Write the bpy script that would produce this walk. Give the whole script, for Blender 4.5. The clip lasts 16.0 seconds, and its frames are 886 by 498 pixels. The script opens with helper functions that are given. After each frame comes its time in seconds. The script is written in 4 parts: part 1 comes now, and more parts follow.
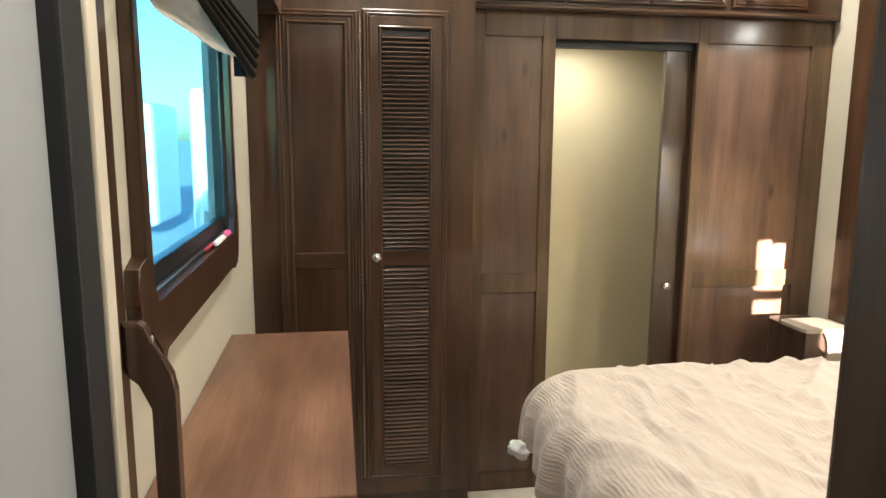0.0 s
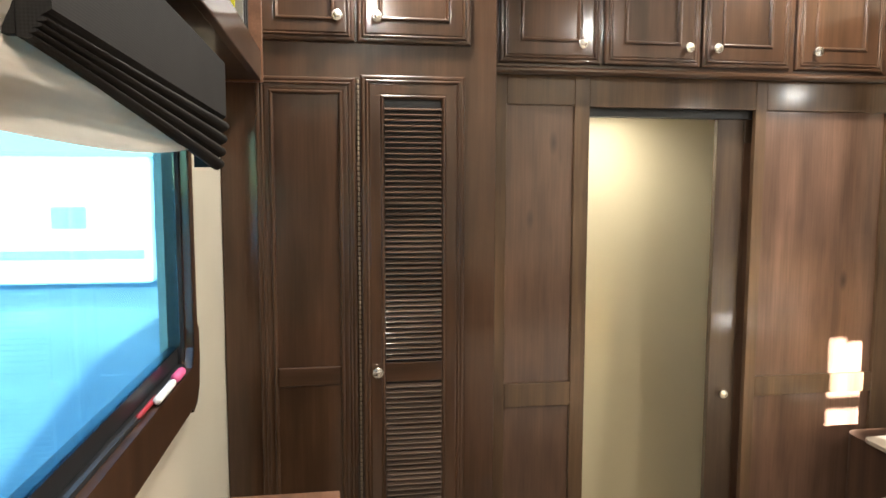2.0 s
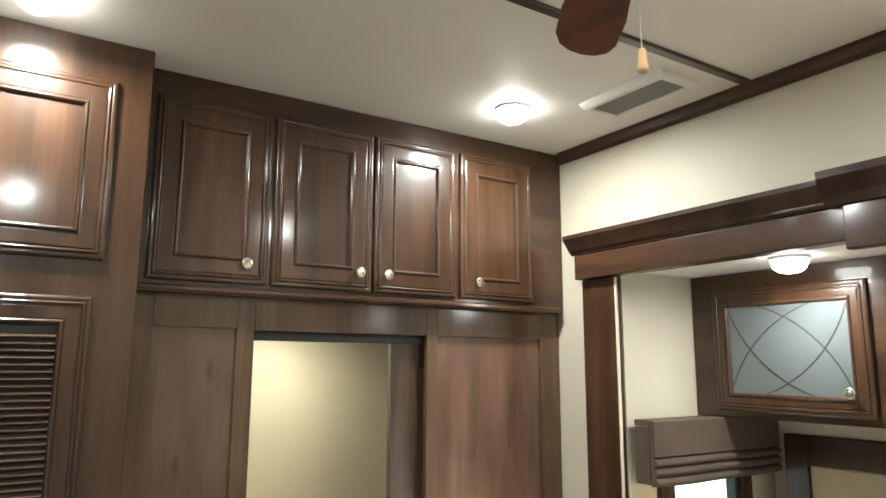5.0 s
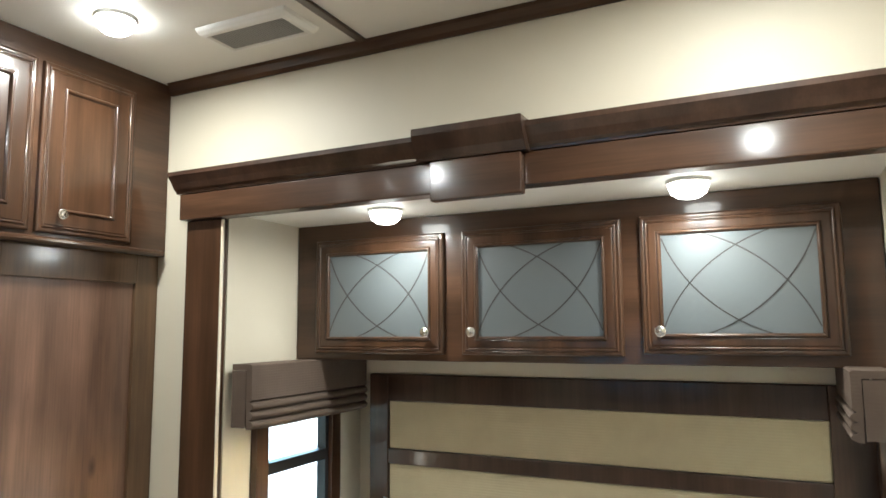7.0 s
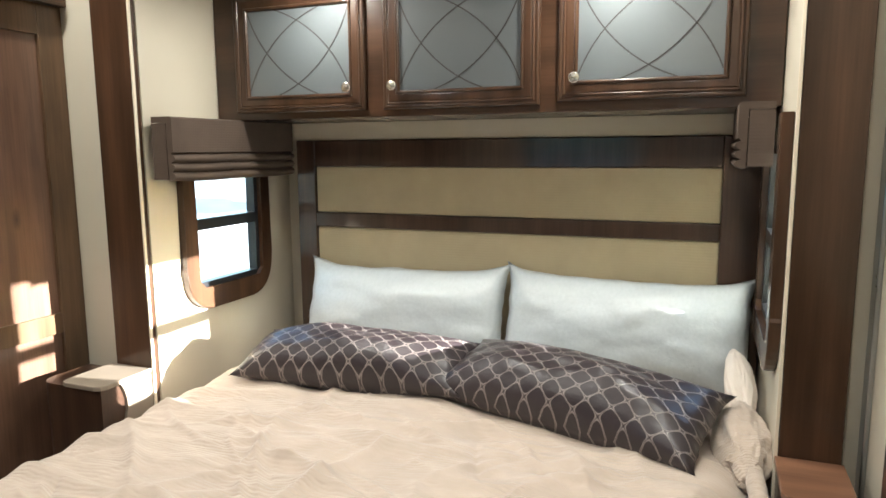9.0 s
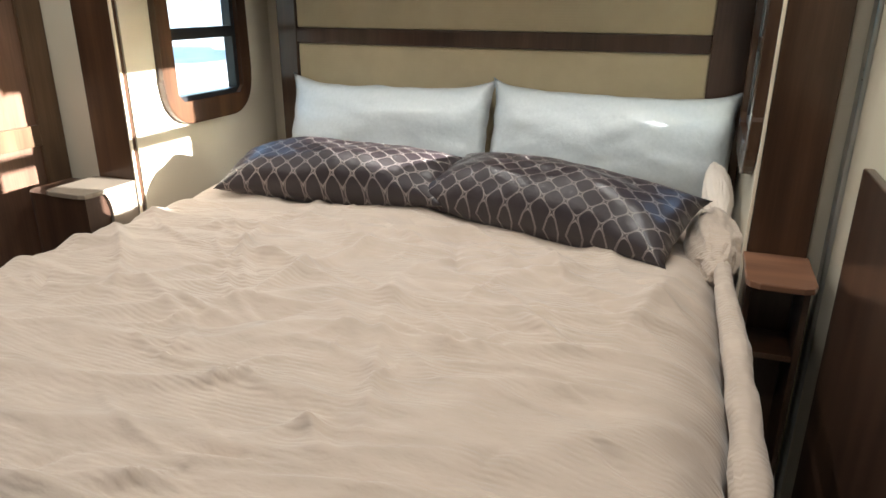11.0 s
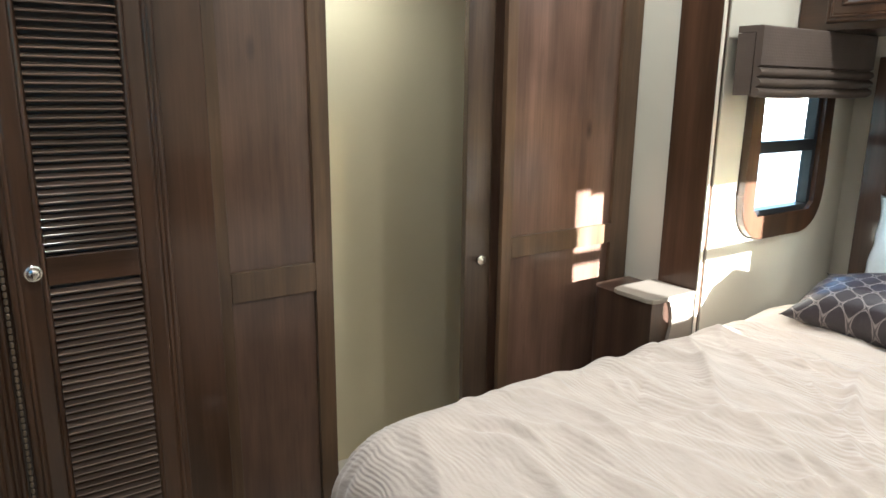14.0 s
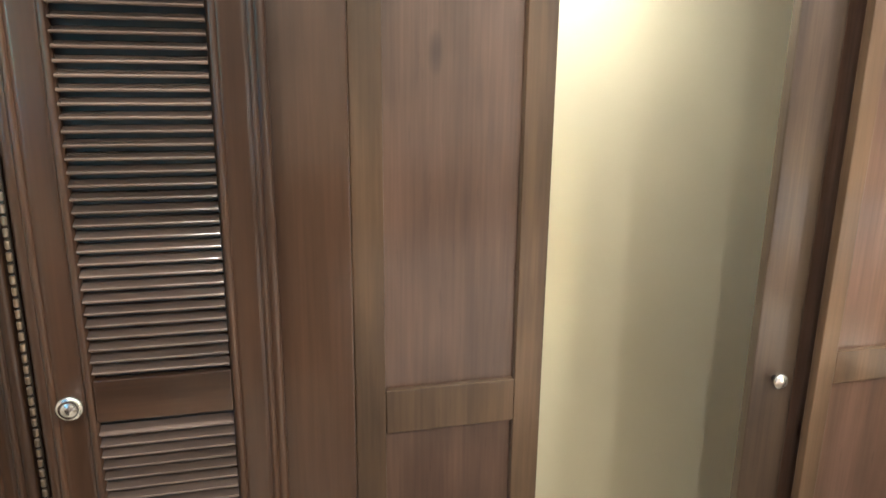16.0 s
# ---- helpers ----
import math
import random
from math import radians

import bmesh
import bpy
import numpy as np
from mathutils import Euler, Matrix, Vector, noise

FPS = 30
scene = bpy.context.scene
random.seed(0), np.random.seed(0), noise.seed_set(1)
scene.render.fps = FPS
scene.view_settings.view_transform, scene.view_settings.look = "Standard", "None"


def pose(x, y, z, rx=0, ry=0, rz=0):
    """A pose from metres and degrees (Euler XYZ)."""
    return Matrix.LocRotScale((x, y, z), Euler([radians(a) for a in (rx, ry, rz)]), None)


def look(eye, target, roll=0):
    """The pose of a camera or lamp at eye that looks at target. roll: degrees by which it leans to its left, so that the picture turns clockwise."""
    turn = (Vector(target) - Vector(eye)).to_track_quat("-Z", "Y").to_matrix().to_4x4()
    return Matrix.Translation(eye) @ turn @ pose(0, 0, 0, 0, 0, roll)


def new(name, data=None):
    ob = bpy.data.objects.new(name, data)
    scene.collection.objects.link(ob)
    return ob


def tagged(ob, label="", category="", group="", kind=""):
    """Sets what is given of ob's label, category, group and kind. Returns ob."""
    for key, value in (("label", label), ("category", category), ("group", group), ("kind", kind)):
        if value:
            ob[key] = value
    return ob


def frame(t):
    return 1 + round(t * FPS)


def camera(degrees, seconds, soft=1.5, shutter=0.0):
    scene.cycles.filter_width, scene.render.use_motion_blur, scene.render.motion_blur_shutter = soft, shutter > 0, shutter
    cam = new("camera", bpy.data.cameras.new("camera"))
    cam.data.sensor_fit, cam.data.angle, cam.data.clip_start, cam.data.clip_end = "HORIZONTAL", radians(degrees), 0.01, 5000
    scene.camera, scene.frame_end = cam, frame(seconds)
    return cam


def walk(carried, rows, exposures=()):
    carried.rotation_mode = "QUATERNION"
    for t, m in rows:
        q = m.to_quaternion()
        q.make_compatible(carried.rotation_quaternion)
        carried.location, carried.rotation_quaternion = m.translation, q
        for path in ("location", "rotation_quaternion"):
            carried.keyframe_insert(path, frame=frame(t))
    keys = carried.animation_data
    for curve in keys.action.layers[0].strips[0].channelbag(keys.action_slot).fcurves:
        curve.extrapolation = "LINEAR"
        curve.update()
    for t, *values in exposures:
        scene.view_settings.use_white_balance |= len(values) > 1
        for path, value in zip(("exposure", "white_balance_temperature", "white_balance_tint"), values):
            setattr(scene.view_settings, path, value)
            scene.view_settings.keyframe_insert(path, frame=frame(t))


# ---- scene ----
cam = camera(65.9, 16.0, soft=1.6)
PATH = [
    (0, (0.038, 0.029, 1.415), (0.338, 1.98, 1.095), 0.4),
    (0.5, (0.078, 0.123, 1.427), (0.34, 2.069, 1.047), 0.0),
    (1, (0.095, 0.283, 1.448), (0.347, 2.232, 1.079), 0.1),
    (1.5, (0.055, 0.438, 1.461), (0.336, 2.378, 1.065), 0.2),
    (2, (0.069, 0.508, 1.545), (0.364, 2.478, 1.36), 0.1),
    (2.5, (0.053, 0.543, 1.593), (0.378, 2.516, 1.648), 0.3),
    (3, (0.093, 0.517, 1.63), (0.384, 2.49, 1.781), 0.4),
    (3.5, (0.132, 0.517, 1.665), (0.503, 2.472, 1.864), 0.8),
    (4, (0.162, 0.59, 1.688), (0.74, 2.492, 1.912), 0.5),
    (4.5, (0.232, 0.66, 1.725), (0.99, 2.493, 1.978), 0.7),
    (5, (0.273, 0.696, 1.713), (1.332, 2.36, 2.046), 0.2),
    (5.2, (0.29, 0.705, 1.707), (1.483, 2.271, 2.061), -0.1),
    (7.3, (0.346, 0.709, 1.632), (2.163, 1.526, 1.808), -0.6),
    (7.5, (0.351, 0.705, 1.62), (2.179, 1.508, 1.735), -0.6),
    (8, (0.347, 0.678, 1.55), (2.185, 1.464, 1.488), -0.5),
    (8.5, (0.334, 0.644, 1.47), (2.168, 1.417, 1.265), -0.5),
    (9, (0.317, 0.623, 1.417), (2.16, 1.346, 1.128), -0.4),
    (9.5, (0.305, 0.591, 1.359), (2.145, 1.278, 0.983), -0.2),
    (9.7, (0.31, 0.576, 1.335), (2.136, 1.256, 0.88), -0.1),
    (11.8, (0.261, 0.647, 1.236), (2.002, 1.32, 0.518), -0.1),
    (12, (0.25, 0.671, 1.226), (1.978, 1.398, 0.531), -0.2),
    (12.5, (0.201, 0.717, 1.266), (1.817, 1.719, 0.649), -0.0),
    (13, (0.15, 0.787, 1.308), (1.569, 2.099, 0.793), 0.1),
    (13.5, (0.13, 0.931, 1.327), (1.33, 2.464, 0.871), 0.5),
    (14, (0.124, 1.034, 1.342), (1.208, 2.649, 0.877), 0.6),
    (14.5, (0.206, 1.147, 1.366), (1.039, 2.922, 0.972), 0.4),
    (15, (0.292, 1.308, 1.412), (0.889, 3.162, 0.96), 1.6),
    (15.5, (0.354, 1.472, 1.394), (0.858, 3.342, 0.895), 1.3),
    (16, (0.457, 1.683, 1.394), (0.918, 3.565, 0.901), 0.6),
]
walk(cam, [(t, look(eye, target, roll)) for t, eye, target, roll in PATH], exposures=[(0.0, 3.9, 6450, 8), (1.0, 3.88, 5950, 8), (2.0, 4.08, 6350, 10), (2.5, 3.9, 6150, 8), (3.0, 3.8, 6050, 6), (4.0, 3.78, 6050, 3), (5.0, 3.68, 6000, 4), (7.5, 3.58, 5900, 5), (9.5, 3.52, 6250, 9), (12.0, 3.05, 6000, 10), (12.8, 3.05, 5800, 9), (14.0, 3.68, 5500, 6), (14.6, 4.15, 5800, 9), (15, 4.45, 5550, 7), (16, 4.6, 5650, 8)])


# ---- light ----
world = bpy.data.worlds.new("world")
world.use_nodes = True
scene.world = world
wn, wl = world.node_tree.nodes, world.node_tree.links
wn.clear()
sky = wn.new("ShaderNodeTexSky")
sky.sky_type, sky.sun_disc = "NISHITA", False
SUN_DIR = Vector((-0.153, 1.0, -0.178)).normalized()
sky.sun_elevation = math.asin(-SUN_DIR.z)
sky.sun_rotation = math.atan2(-SUN_DIR.x, -SUN_DIR.y)
bg, wo = wn.new("ShaderNodeBackground"), wn.new("ShaderNodeOutputWorld")
bg.inputs["Strength"].default_value = 0.15
wl.new(sky.outputs[0], bg.inputs[0]), wl.new(bg.outputs[0], wo.inputs[0])

sun = new("sun", bpy.data.lights.new("sun", "SUN"))
sun.data.energy, sun.data.angle, sun.data.color = 5.0, radians(0.5), (1.0, 0.96, 0.89)
sun.matrix_world = look((0, 0, 8), Vector((0, 0, 8)) + SUN_DIR)
LAMP_GLOW, LAMP_W, LAMP_COL = 3.6, 1.25, (1.0, 0.955, 0.855)

# ---- materials ----


def nodes_of(name):
    m = bpy.data.materials.new(name)
    m.use_nodes = True
    n, l = m.node_tree.nodes, m.node_tree.links
    return m, n, l, n["Principled BSDF"]


def ramp(n, stops):
    r = n.new("ShaderNodeValToRGB")
    e = r.color_ramp.elements
    e[0].position, e[0].color = stops[0][0], (*stops[0][1], 1)
    e[1].position, e[1].color = stops[-1][0], (*stops[-1][1], 1)
    for p, c in stops[1:-1]:
        k = e.new(p)
        k.color = (*c, 1)
    return r


def noise_at(n, l, scale, detail=4, stretch=(1, 1, 1), coord=None):
    """A noise on world metres, stretched."""
    src = coord
    if src is None:
        src = n.new("ShaderNodeNewGeometry").outputs["Position"]
    mp = n.new("ShaderNodeMapping")
    mp.inputs["Scale"].default_value = stretch
    l.new(src, mp.inputs[0])
    t = n.new("ShaderNodeTexNoise")
    t.inputs["Scale"].default_value, t.inputs["Detail"].default_value = scale, detail
    l.new(mp.outputs[0], t.inputs["Vector"])
    return t


def bump(n, l, bsdf, height, strength, dist=0.002, prev=None):
    b = n.new("ShaderNodeBump")
    b.inputs["Strength"].default_value, b.inputs["Distance"].default_value = strength, dist
    l.new(height, b.inputs["Height"])
    if prev:
        l.new(prev, b.inputs["Normal"])
    l.new(b.outputs[0], bsdf.inputs["Normal"])
    return b.outputs[0]


def wood(name, dark, light, rough=0.3, axis=2, coat=0.3, blotch=0.35, mark=0.28, coat_rough=0.12):
    m, n, l, b = nodes_of(name)
    st = [5.0, 5.0, 5.0]
    st[axis] = 0.55
    grain = noise_at(n, l, 3.0, 8, st)
    fine = [60.0, 60.0, 60.0]
    fine[axis] = 1.6
    pores = noise_at(n, l, 3.0, 3, fine)
    stain = noise_at(n, l, 2.2, 3)
    rnd = n.new("ShaderNodeObjectInfo")
    mid = tuple((a + c) / 2 for a, c in zip(dark, light))
    cr = ramp(n, [(0.34, dark), (0.5, mid), (0.66, light)])
    l.new(grain.outputs["Fac"], cr.inputs[0])
    mr = n.new("ShaderNodeMapRange")
    mr.inputs["From Min"].default_value, mr.inputs["From Max"].default_value = 0.1, 0.9
    mr.inputs["To Min"].default_value, mr.inputs["To Max"].default_value = 1 - 1.7 * blotch, 1 + 1.3 * blotch
    l.new(stain.outputs["Fac"], mr.inputs[0])
    m2 = n.new("ShaderNodeMapRange")
    m2.inputs["From Min"].default_value, m2.inputs["From Max"].default_value = 0.35, 0.65
    m2.inputs["To Min"].default_value, m2.inputs["To Max"].default_value = 0.90, 1.07
    l.new(pores.outputs["Fac"], m2.inputs[0])
    m3 = n.new("ShaderNodeMapRange")
    m3.inputs["To Min"].default_value, m3.inputs["To Max"].default_value = 0.92, 1.08
    l.new(rnd.outputs["Random"], m3.inputs[0])
    mul = n.new("ShaderNodeMath")
    mul.operation = "MULTIPLY"
    l.new(mr.outputs[0], mul.inputs[0]), l.new(m2.outputs[0], mul.inputs[1])
    mu2 = n.new("ShaderNodeMath")
    mu2.operation = "MULTIPLY"
    l.new(mul.outputs[0], mu2.inputs[0]), l.new(m3.outputs[0], mu2.inputs[1])
    # soft patches along the grain, fine dark flecks along it, and a few pin knots
    smoke = noise_at(n, l, 3.0, 2, [3.4 if a != axis else 0.9 for a in range(3)])
    fleck = noise_at(n, l, 3.0, 3, [34.0 if a != axis else 3.2 for a in range(3)])
    pin = n.new("ShaderNodeTexVoronoi")
    pm_ = n.new("ShaderNodeMapping")
    pm_.inputs["Scale"].default_value = [5.0 if a != axis else 1.9 for a in range(3)]
    pin.inputs["Scale"].default_value = 1.0
    l.new(n.new("ShaderNodeNewGeometry").outputs["Position"], pm_.inputs[0]), l.new(pm_.outputs[0], pin.inputs["Vector"])
    last = mu2
    for src, lo, hi, dk, up in ((smoke.outputs["Fac"], 0.2, 0.8, 1 - 0.9 * mark, 1 + 0.8 * mark), (fleck.outputs["Fac"], 0.20, 0.36, 1 - 0.9 * mark, 1.0),
                                (pin.outputs["Distance"], 0.0, 0.085, 1 - 2.4 * mark, 1.0)):
        mk = n.new("ShaderNodeMapRange")
        mk.inputs["From Min"].default_value, mk.inputs["From Max"].default_value = lo, hi
        mk.inputs["To Min"].default_value, mk.inputs["To Max"].default_value = dk, up
        l.new(src, mk.inputs[0])
        mm = n.new("ShaderNodeMath")
        mm.operation = "MULTIPLY"
        l.new(last.outputs[0], mm.inputs[0]), l.new(mk.outputs[0], mm.inputs[1])
        last = mm
    sc = n.new("ShaderNodeVectorMath")
    sc.operation = "SCALE"
    l.new(cr.outputs[0], sc.inputs[0]), l.new(last.outputs[0], sc.inputs["Scale"])
    l.new(sc.outputs[0], b.inputs["Base Color"])
    rr = n.new("ShaderNodeMapRange")
    rr.inputs["To Min"].default_value, rr.inputs["To Max"].default_value = rough - 0.07, rough + 0.1
    l.new(stain.outputs["Fac"], rr.inputs[0])
    l.new(rr.outputs[0], b.inputs["Roughness"])
    b.inputs["Specular IOR Level"].default_value = 0.22
    b.inputs["Coat Weight"].default_value, b.inputs["Coat Roughness"].default_value = coat, coat_rough
    bump(n, l, b, pores.outputs["Fac"], 0.035, 0.0004)
    return m


def plain(name, col, rough=0.5, metal=0.0, var=0.08, scale=6.0, bumps=0.0, bscale=300.0, coat=0.0):
    m, n, l, b = nodes_of(name)
    t = noise_at(n, l, scale, 5)
    cr = ramp(n, [(0.3, tuple(c * (1 - var) for c in col)), (0.7, tuple(min(1, c * (1 + var)) for c in col))])
    l.new(t.outputs["Fac"], cr.inputs[0]), l.new(cr.outputs[0], b.inputs["Base Color"])
    rr = n.new("ShaderNodeMapRange")
    rr.inputs["To Min"].default_value, rr.inputs["To Max"].default_value = max(0.02, rough - 0.06), min(1, rough + 0.06)
    l.new(t.outputs["Fac"], rr.inputs[0]), l.new(rr.outputs[0], b.inputs["Roughness"])
    b.inputs["Metallic"].default_value, b.inputs["Coat Weight"].default_value = metal, coat
    if bumps:
        f = noise_at(n, l, bscale, 3)
        bump(n, l, b, f.outputs["Fac"], bumps, 0.001)
    return m


def weave(name, col, scale=500.0, rough=0.8, strength=0.4, var=0.1, sheen=0.3):
    """Woven cloth: two crossed sets of threads in the relief, uneven colour."""
    m, n, l, b = nodes_of(name)
    geo = n.new("ShaderNodeNewGeometry")
    waves = []
    for axis in ("X", "Z"):
        w = n.new("ShaderNodeTexWave")
        w.bands_direction = axis
        w.inputs["Scale"].default_value, w.inputs["Distortion"].default_value = scale / 20, 1.5
        l.new(geo.outputs["Position"], w.inputs["Vector"])
        waves.append(w)
    add = n.new("ShaderNodeMath")
    l.new(waves[0].outputs["Fac"], add.inputs[0]), l.new(waves[1].outputs["Fac"], add.inputs[1])
    t = noise_at(n, l, 9.0, 5)
    cr = ramp(n, [(0.3, tuple(c * (1 - var) for c in col)), (0.7, tuple(min(1, c * (1 + var)) for c in col))])
    l.new(t.outputs["Fac"], cr.inputs[0]), l.new(cr.outputs[0], b.inputs["Base Color"])
    b.inputs["Roughness"].default_value, b.inputs["Sheen Weight"].default_value = rough, sheen
    b.inputs["Specular IOR Level"].default_value = 0.15
    bump(n, l, b, add.outputs[0], strength, 0.0006)
    return m


def glowing(name, col, strength):
    m, n, l, b = nodes_of(name)
    b.inputs["Base Color"].default_value = (0.9, 0.88, 0.82, 1)
    b.inputs["Emission Color"].default_value, b.inputs["Emission Strength"].default_value = (*col, 1), strength
    return m


def pane_glass(name, tint, gloss=0.07):
    m, n, l, b = nodes_of(name)
    n.remove(b)
    tr, gl, mx = n.new("ShaderNodeBsdfTransparent"), n.new("ShaderNodeBsdfGlossy"), n.new("ShaderNodeMixShader")
    tr.inputs[0].default_value, gl.inputs["Roughness"].default_value, mx.inputs[0].default_value = (*tint, 1), 0.01, gloss
    l.new(tr.outputs[0], mx.inputs[1]), l.new(gl.outputs[0], mx.inputs[2])
    l.new(mx.outputs[0], n["Material Output"].inputs[0])
    return m


WOOD = wood("dark_glazed_maple", (0.033, 0.0152, 0.0074), (0.070, 0.0330, 0.0165), 0.37, 2, 0.7, 0.12, 0.10)
WOOD_H = wood("dark_glazed_maple_level", (0.033, 0.0152, 0.0074), (0.070, 0.0330, 0.0165), 0.37, 1, 0.7, 0.12, 0.10)
WOOD_X = wood("dark_glazed_maple_rail", (0.033, 0.0152, 0.0074), (0.070, 0.0330, 0.0165), 0.37, 0, 0.7, 0.12, 0.10)
WALNUT = wood("brown_closet_veneer", (0.088, 0.048, 0.031), (0.142, 0.078, 0.051), 0.37, 2, 0.9, 0.25, 0.28, 0.17)
STILE = wood("brown_closet_frame", (0.070, 0.040, 0.021), (0.124, 0.072, 0.039), 0.37, 2, 0.5, 0.3, 0.25, 0.15)
POCKETWOOD = wood("espresso_door_stile", (0.048, 0.030, 0.019), (0.085, 0.054, 0.034), 0.37, 2, 0.9, 0.2, 0.15)
TOPWOOD = wood("brown_dresser_top", (0.135, 0.063, 0.036), (0.21, 0.105, 0.062), 0.37, 1, 0.25, 0.2)
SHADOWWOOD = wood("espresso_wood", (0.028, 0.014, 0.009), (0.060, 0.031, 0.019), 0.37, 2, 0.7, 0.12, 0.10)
# Lighter than WOOD: the slats' reflected highlights are put into the colour.
LITSLATWOOD = wood("lit_louvre_wood", (0.088, 0.058, 0.042), (0.155, 0.103, 0.076), 0.15, 0, 1.0, 0.10, 0.08)
WALL = plain("beige_wall_vinyl", (0.52, 0.47, 0.375), 0.55, var=0.04, scale=3, bumps=0.15, bscale=180)
CLOSETWALL = plain("tan_closet_vinyl", (0.56, 0.48, 0.315), 0.5, var=0.04, scale=3, bumps=0.12, bscale=180)
CEIL = plain("white_ceiling_panel", (0.80, 0.78, 0.73), 0.55, var=0.02, scale=2, bumps=0.1, bscale=120)
CARPET = plain("cream_floor_vinyl", (0.55, 0.49, 0.40), 0.6, var=0.12, scale=14, bumps=0.3, bscale=260)
# Also colours the sheet that stands in for shade behind the louvres.
BLACK = plain("black_rubber_and_shade", (0.015, 0.016, 0.018), 0.5)
BLACKALU = plain("black_window_aluminium", (0.02, 0.021, 0.023), 0.35, 0.2)
GREYDOOR = plain("grey_door_skin", (0.33, 0.34, 0.35), 0.55, var=0.03, bumps=0.15)
WHITEPL = plain("white_plastic", (0.78, 0.77, 0.74), 0.4, var=0.03)
GREYMESH = plain("grey_grille", (0.30, 0.30, 0.29), 0.6, bumps=0.3, bscale=400)
CREAMTRIM = plain("cream_trim", (0.66, 0.58, 0.46), 0.45, var=0.04)
NICKEL = plain("brushed_nickel", (0.72, 0.68, 0.62), 0.22, 1.0, 0.05, 60)
STEEL = plain("grey_steel", (0.42, 0.43, 0.44), 0.3, 1.0)
PADDING = weave("tan_headboard_linen", (0.35, 0.283, 0.178), 620, 0.75, 0.5, 0.06)
VALCLOTH = weave("charcoal_valance_cloth", (0.018, 0.0155, 0.014), 1900, 0.8, 0.18, 0.12, 0.0)
SHADECLOTH = weave("taupe_shade_cloth", (0.50, 0.43, 0.35), 600, 0.8, 0.4, 0.08)
BROWNCLOTH = weave("brown_valance_cloth", (0.080, 0.058, 0.045), 700, 0.8, 0.4, 0.1, 0.0)
FROST = plain("frosted_glass", (0.105, 0.117, 0.122), 0.36, var=0.03, scale=3, coat=0.5)
ETCH = plain("etched_line", (0.035, 0.032, 0.03), 0.35)
GLASS = pane_glass("tinted_window_glass", (0.23, 0.42, 0.54))
CLEAR = pane_glass("clear_window_glass", (0.90, 0.96, 1.0), 0.05)
TAUPE = plain("taupe_laminate", (0.22, 0.182, 0.142), 0.5, var=0.06, scale=9)
YELLOW = plain("yellow_tape", (0.80, 0.78, 0.03), 0.5)
PINK = plain("pink_plastic", (0.75, 0.12, 0.28), 0.4)
RED = plain("dark_red_plastic", (0.35, 0.03, 0.04), 0.4)
ROOFWHITE = plain("white_fibreglass", (0.8, 0.8, 0.79), 0.35, var=0.02)
GROUND = plain("pale_concrete", (0.58, 0.55, 0.50), 0.85, var=0.12, scale=0.8, bumps=0.4, bscale=60)
FANWOOD = wood("red_brown_fan_blade", (0.09, 0.032, 0.02), (0.15, 0.055, 0.034), 0.37, 1)
PALE = wood("pale_wood_knob", (0.50, 0.33, 0.16), (0.62, 0.43, 0.23), 0.4, 2)

# ---- building helpers ----


def thing(name, base, label, category, group="", kind=""):
    ob = new(name)
    ob.location = base
    ob.empty_display_size = 0.05
    return tagged(ob, label, category, group, kind)


def origin_of(ob):
    v = Vector((0, 0, 0))
    while ob:
        v += ob.location
        ob = ob.parent
    return v


def part(name, bm, material, parent=None, label="", smooth=False):
    """One mesh object, built in world metres, under its thing."""
    o = origin_of(parent)
    bmesh.ops.translate(bm, vec=-o, verts=bm.verts)
    bmesh.ops.recalc_face_normals(bm, faces=bm.faces)
    me = bpy.data.meshes.new(name)
    bm.to_mesh(me)
    bm.free()
    if smooth:
        for p in me.polygons:
            p.use_smooth = True
    me.materials.append(material)
    ob = new(name, me)
    ob.parent = parent
    if label:
        ob["label"] = label
    return ob


def structure(name, bm, material, label, category):
    return tagged(part(name, bm, material), label, category, kind="structure")


def add_box(bm, x0, x1, y0, y1, z0, z1, bev=0.0, seg=2):
    vs = [bm.verts.new((x, y, z)) for x in (x0, x1) for y in (y0, y1) for z in (z0, z1)]
    fs = [bm.faces.new([vs[i] for i in q]) for q in ((0, 1, 3, 2), (4, 6, 7, 5), (0, 4, 5, 1), (2, 3, 7, 6), (0, 2, 6, 4), (1, 5, 7, 3))]
    if bev:
        es = list({e for f in fs for e in f.edges})
        bmesh.ops.bevel(bm, geom=es, offset=bev, segments=seg, affect="EDGES", profile=0.5)
    return bm


def boxes(*specs, bev=0.0):
    bm = bmesh.new()
    for s in specs:
        add_box(bm, *s, bev=bev)
    return bm


def prism(points, axis, a, b, bev=0.0):
    """A flat outline pushed from a to b along the axis. Outline points are the other two coordinates in order."""
    bm = bmesh.new()

    def put(p, h):
        return {"x": (h, p[0], p[1]), "y": (p[0], h, p[1]), "z": (p[0], p[1], h)}[axis]

    lo = [bm.verts.new(put(p, a)) for p in points]
    hi = [bm.verts.new(put(p, b)) for p in points]
    bm.faces.new(lo), bm.faces.new(hi[::-1])
    k = len(points)
    for i in range(k):
        bm.faces.new([lo[i], hi[i], hi[(i + 1) % k], lo[(i + 1) % k]])
    if bev:
        es = [e for e in bm.edges if (e.verts[0] in lo) == (e.verts[1] in lo)]
        bmesh.ops.bevel(bm, geom=es, offset=bev, segments=2, affect="EDGES", profile=0.5)
    return bm


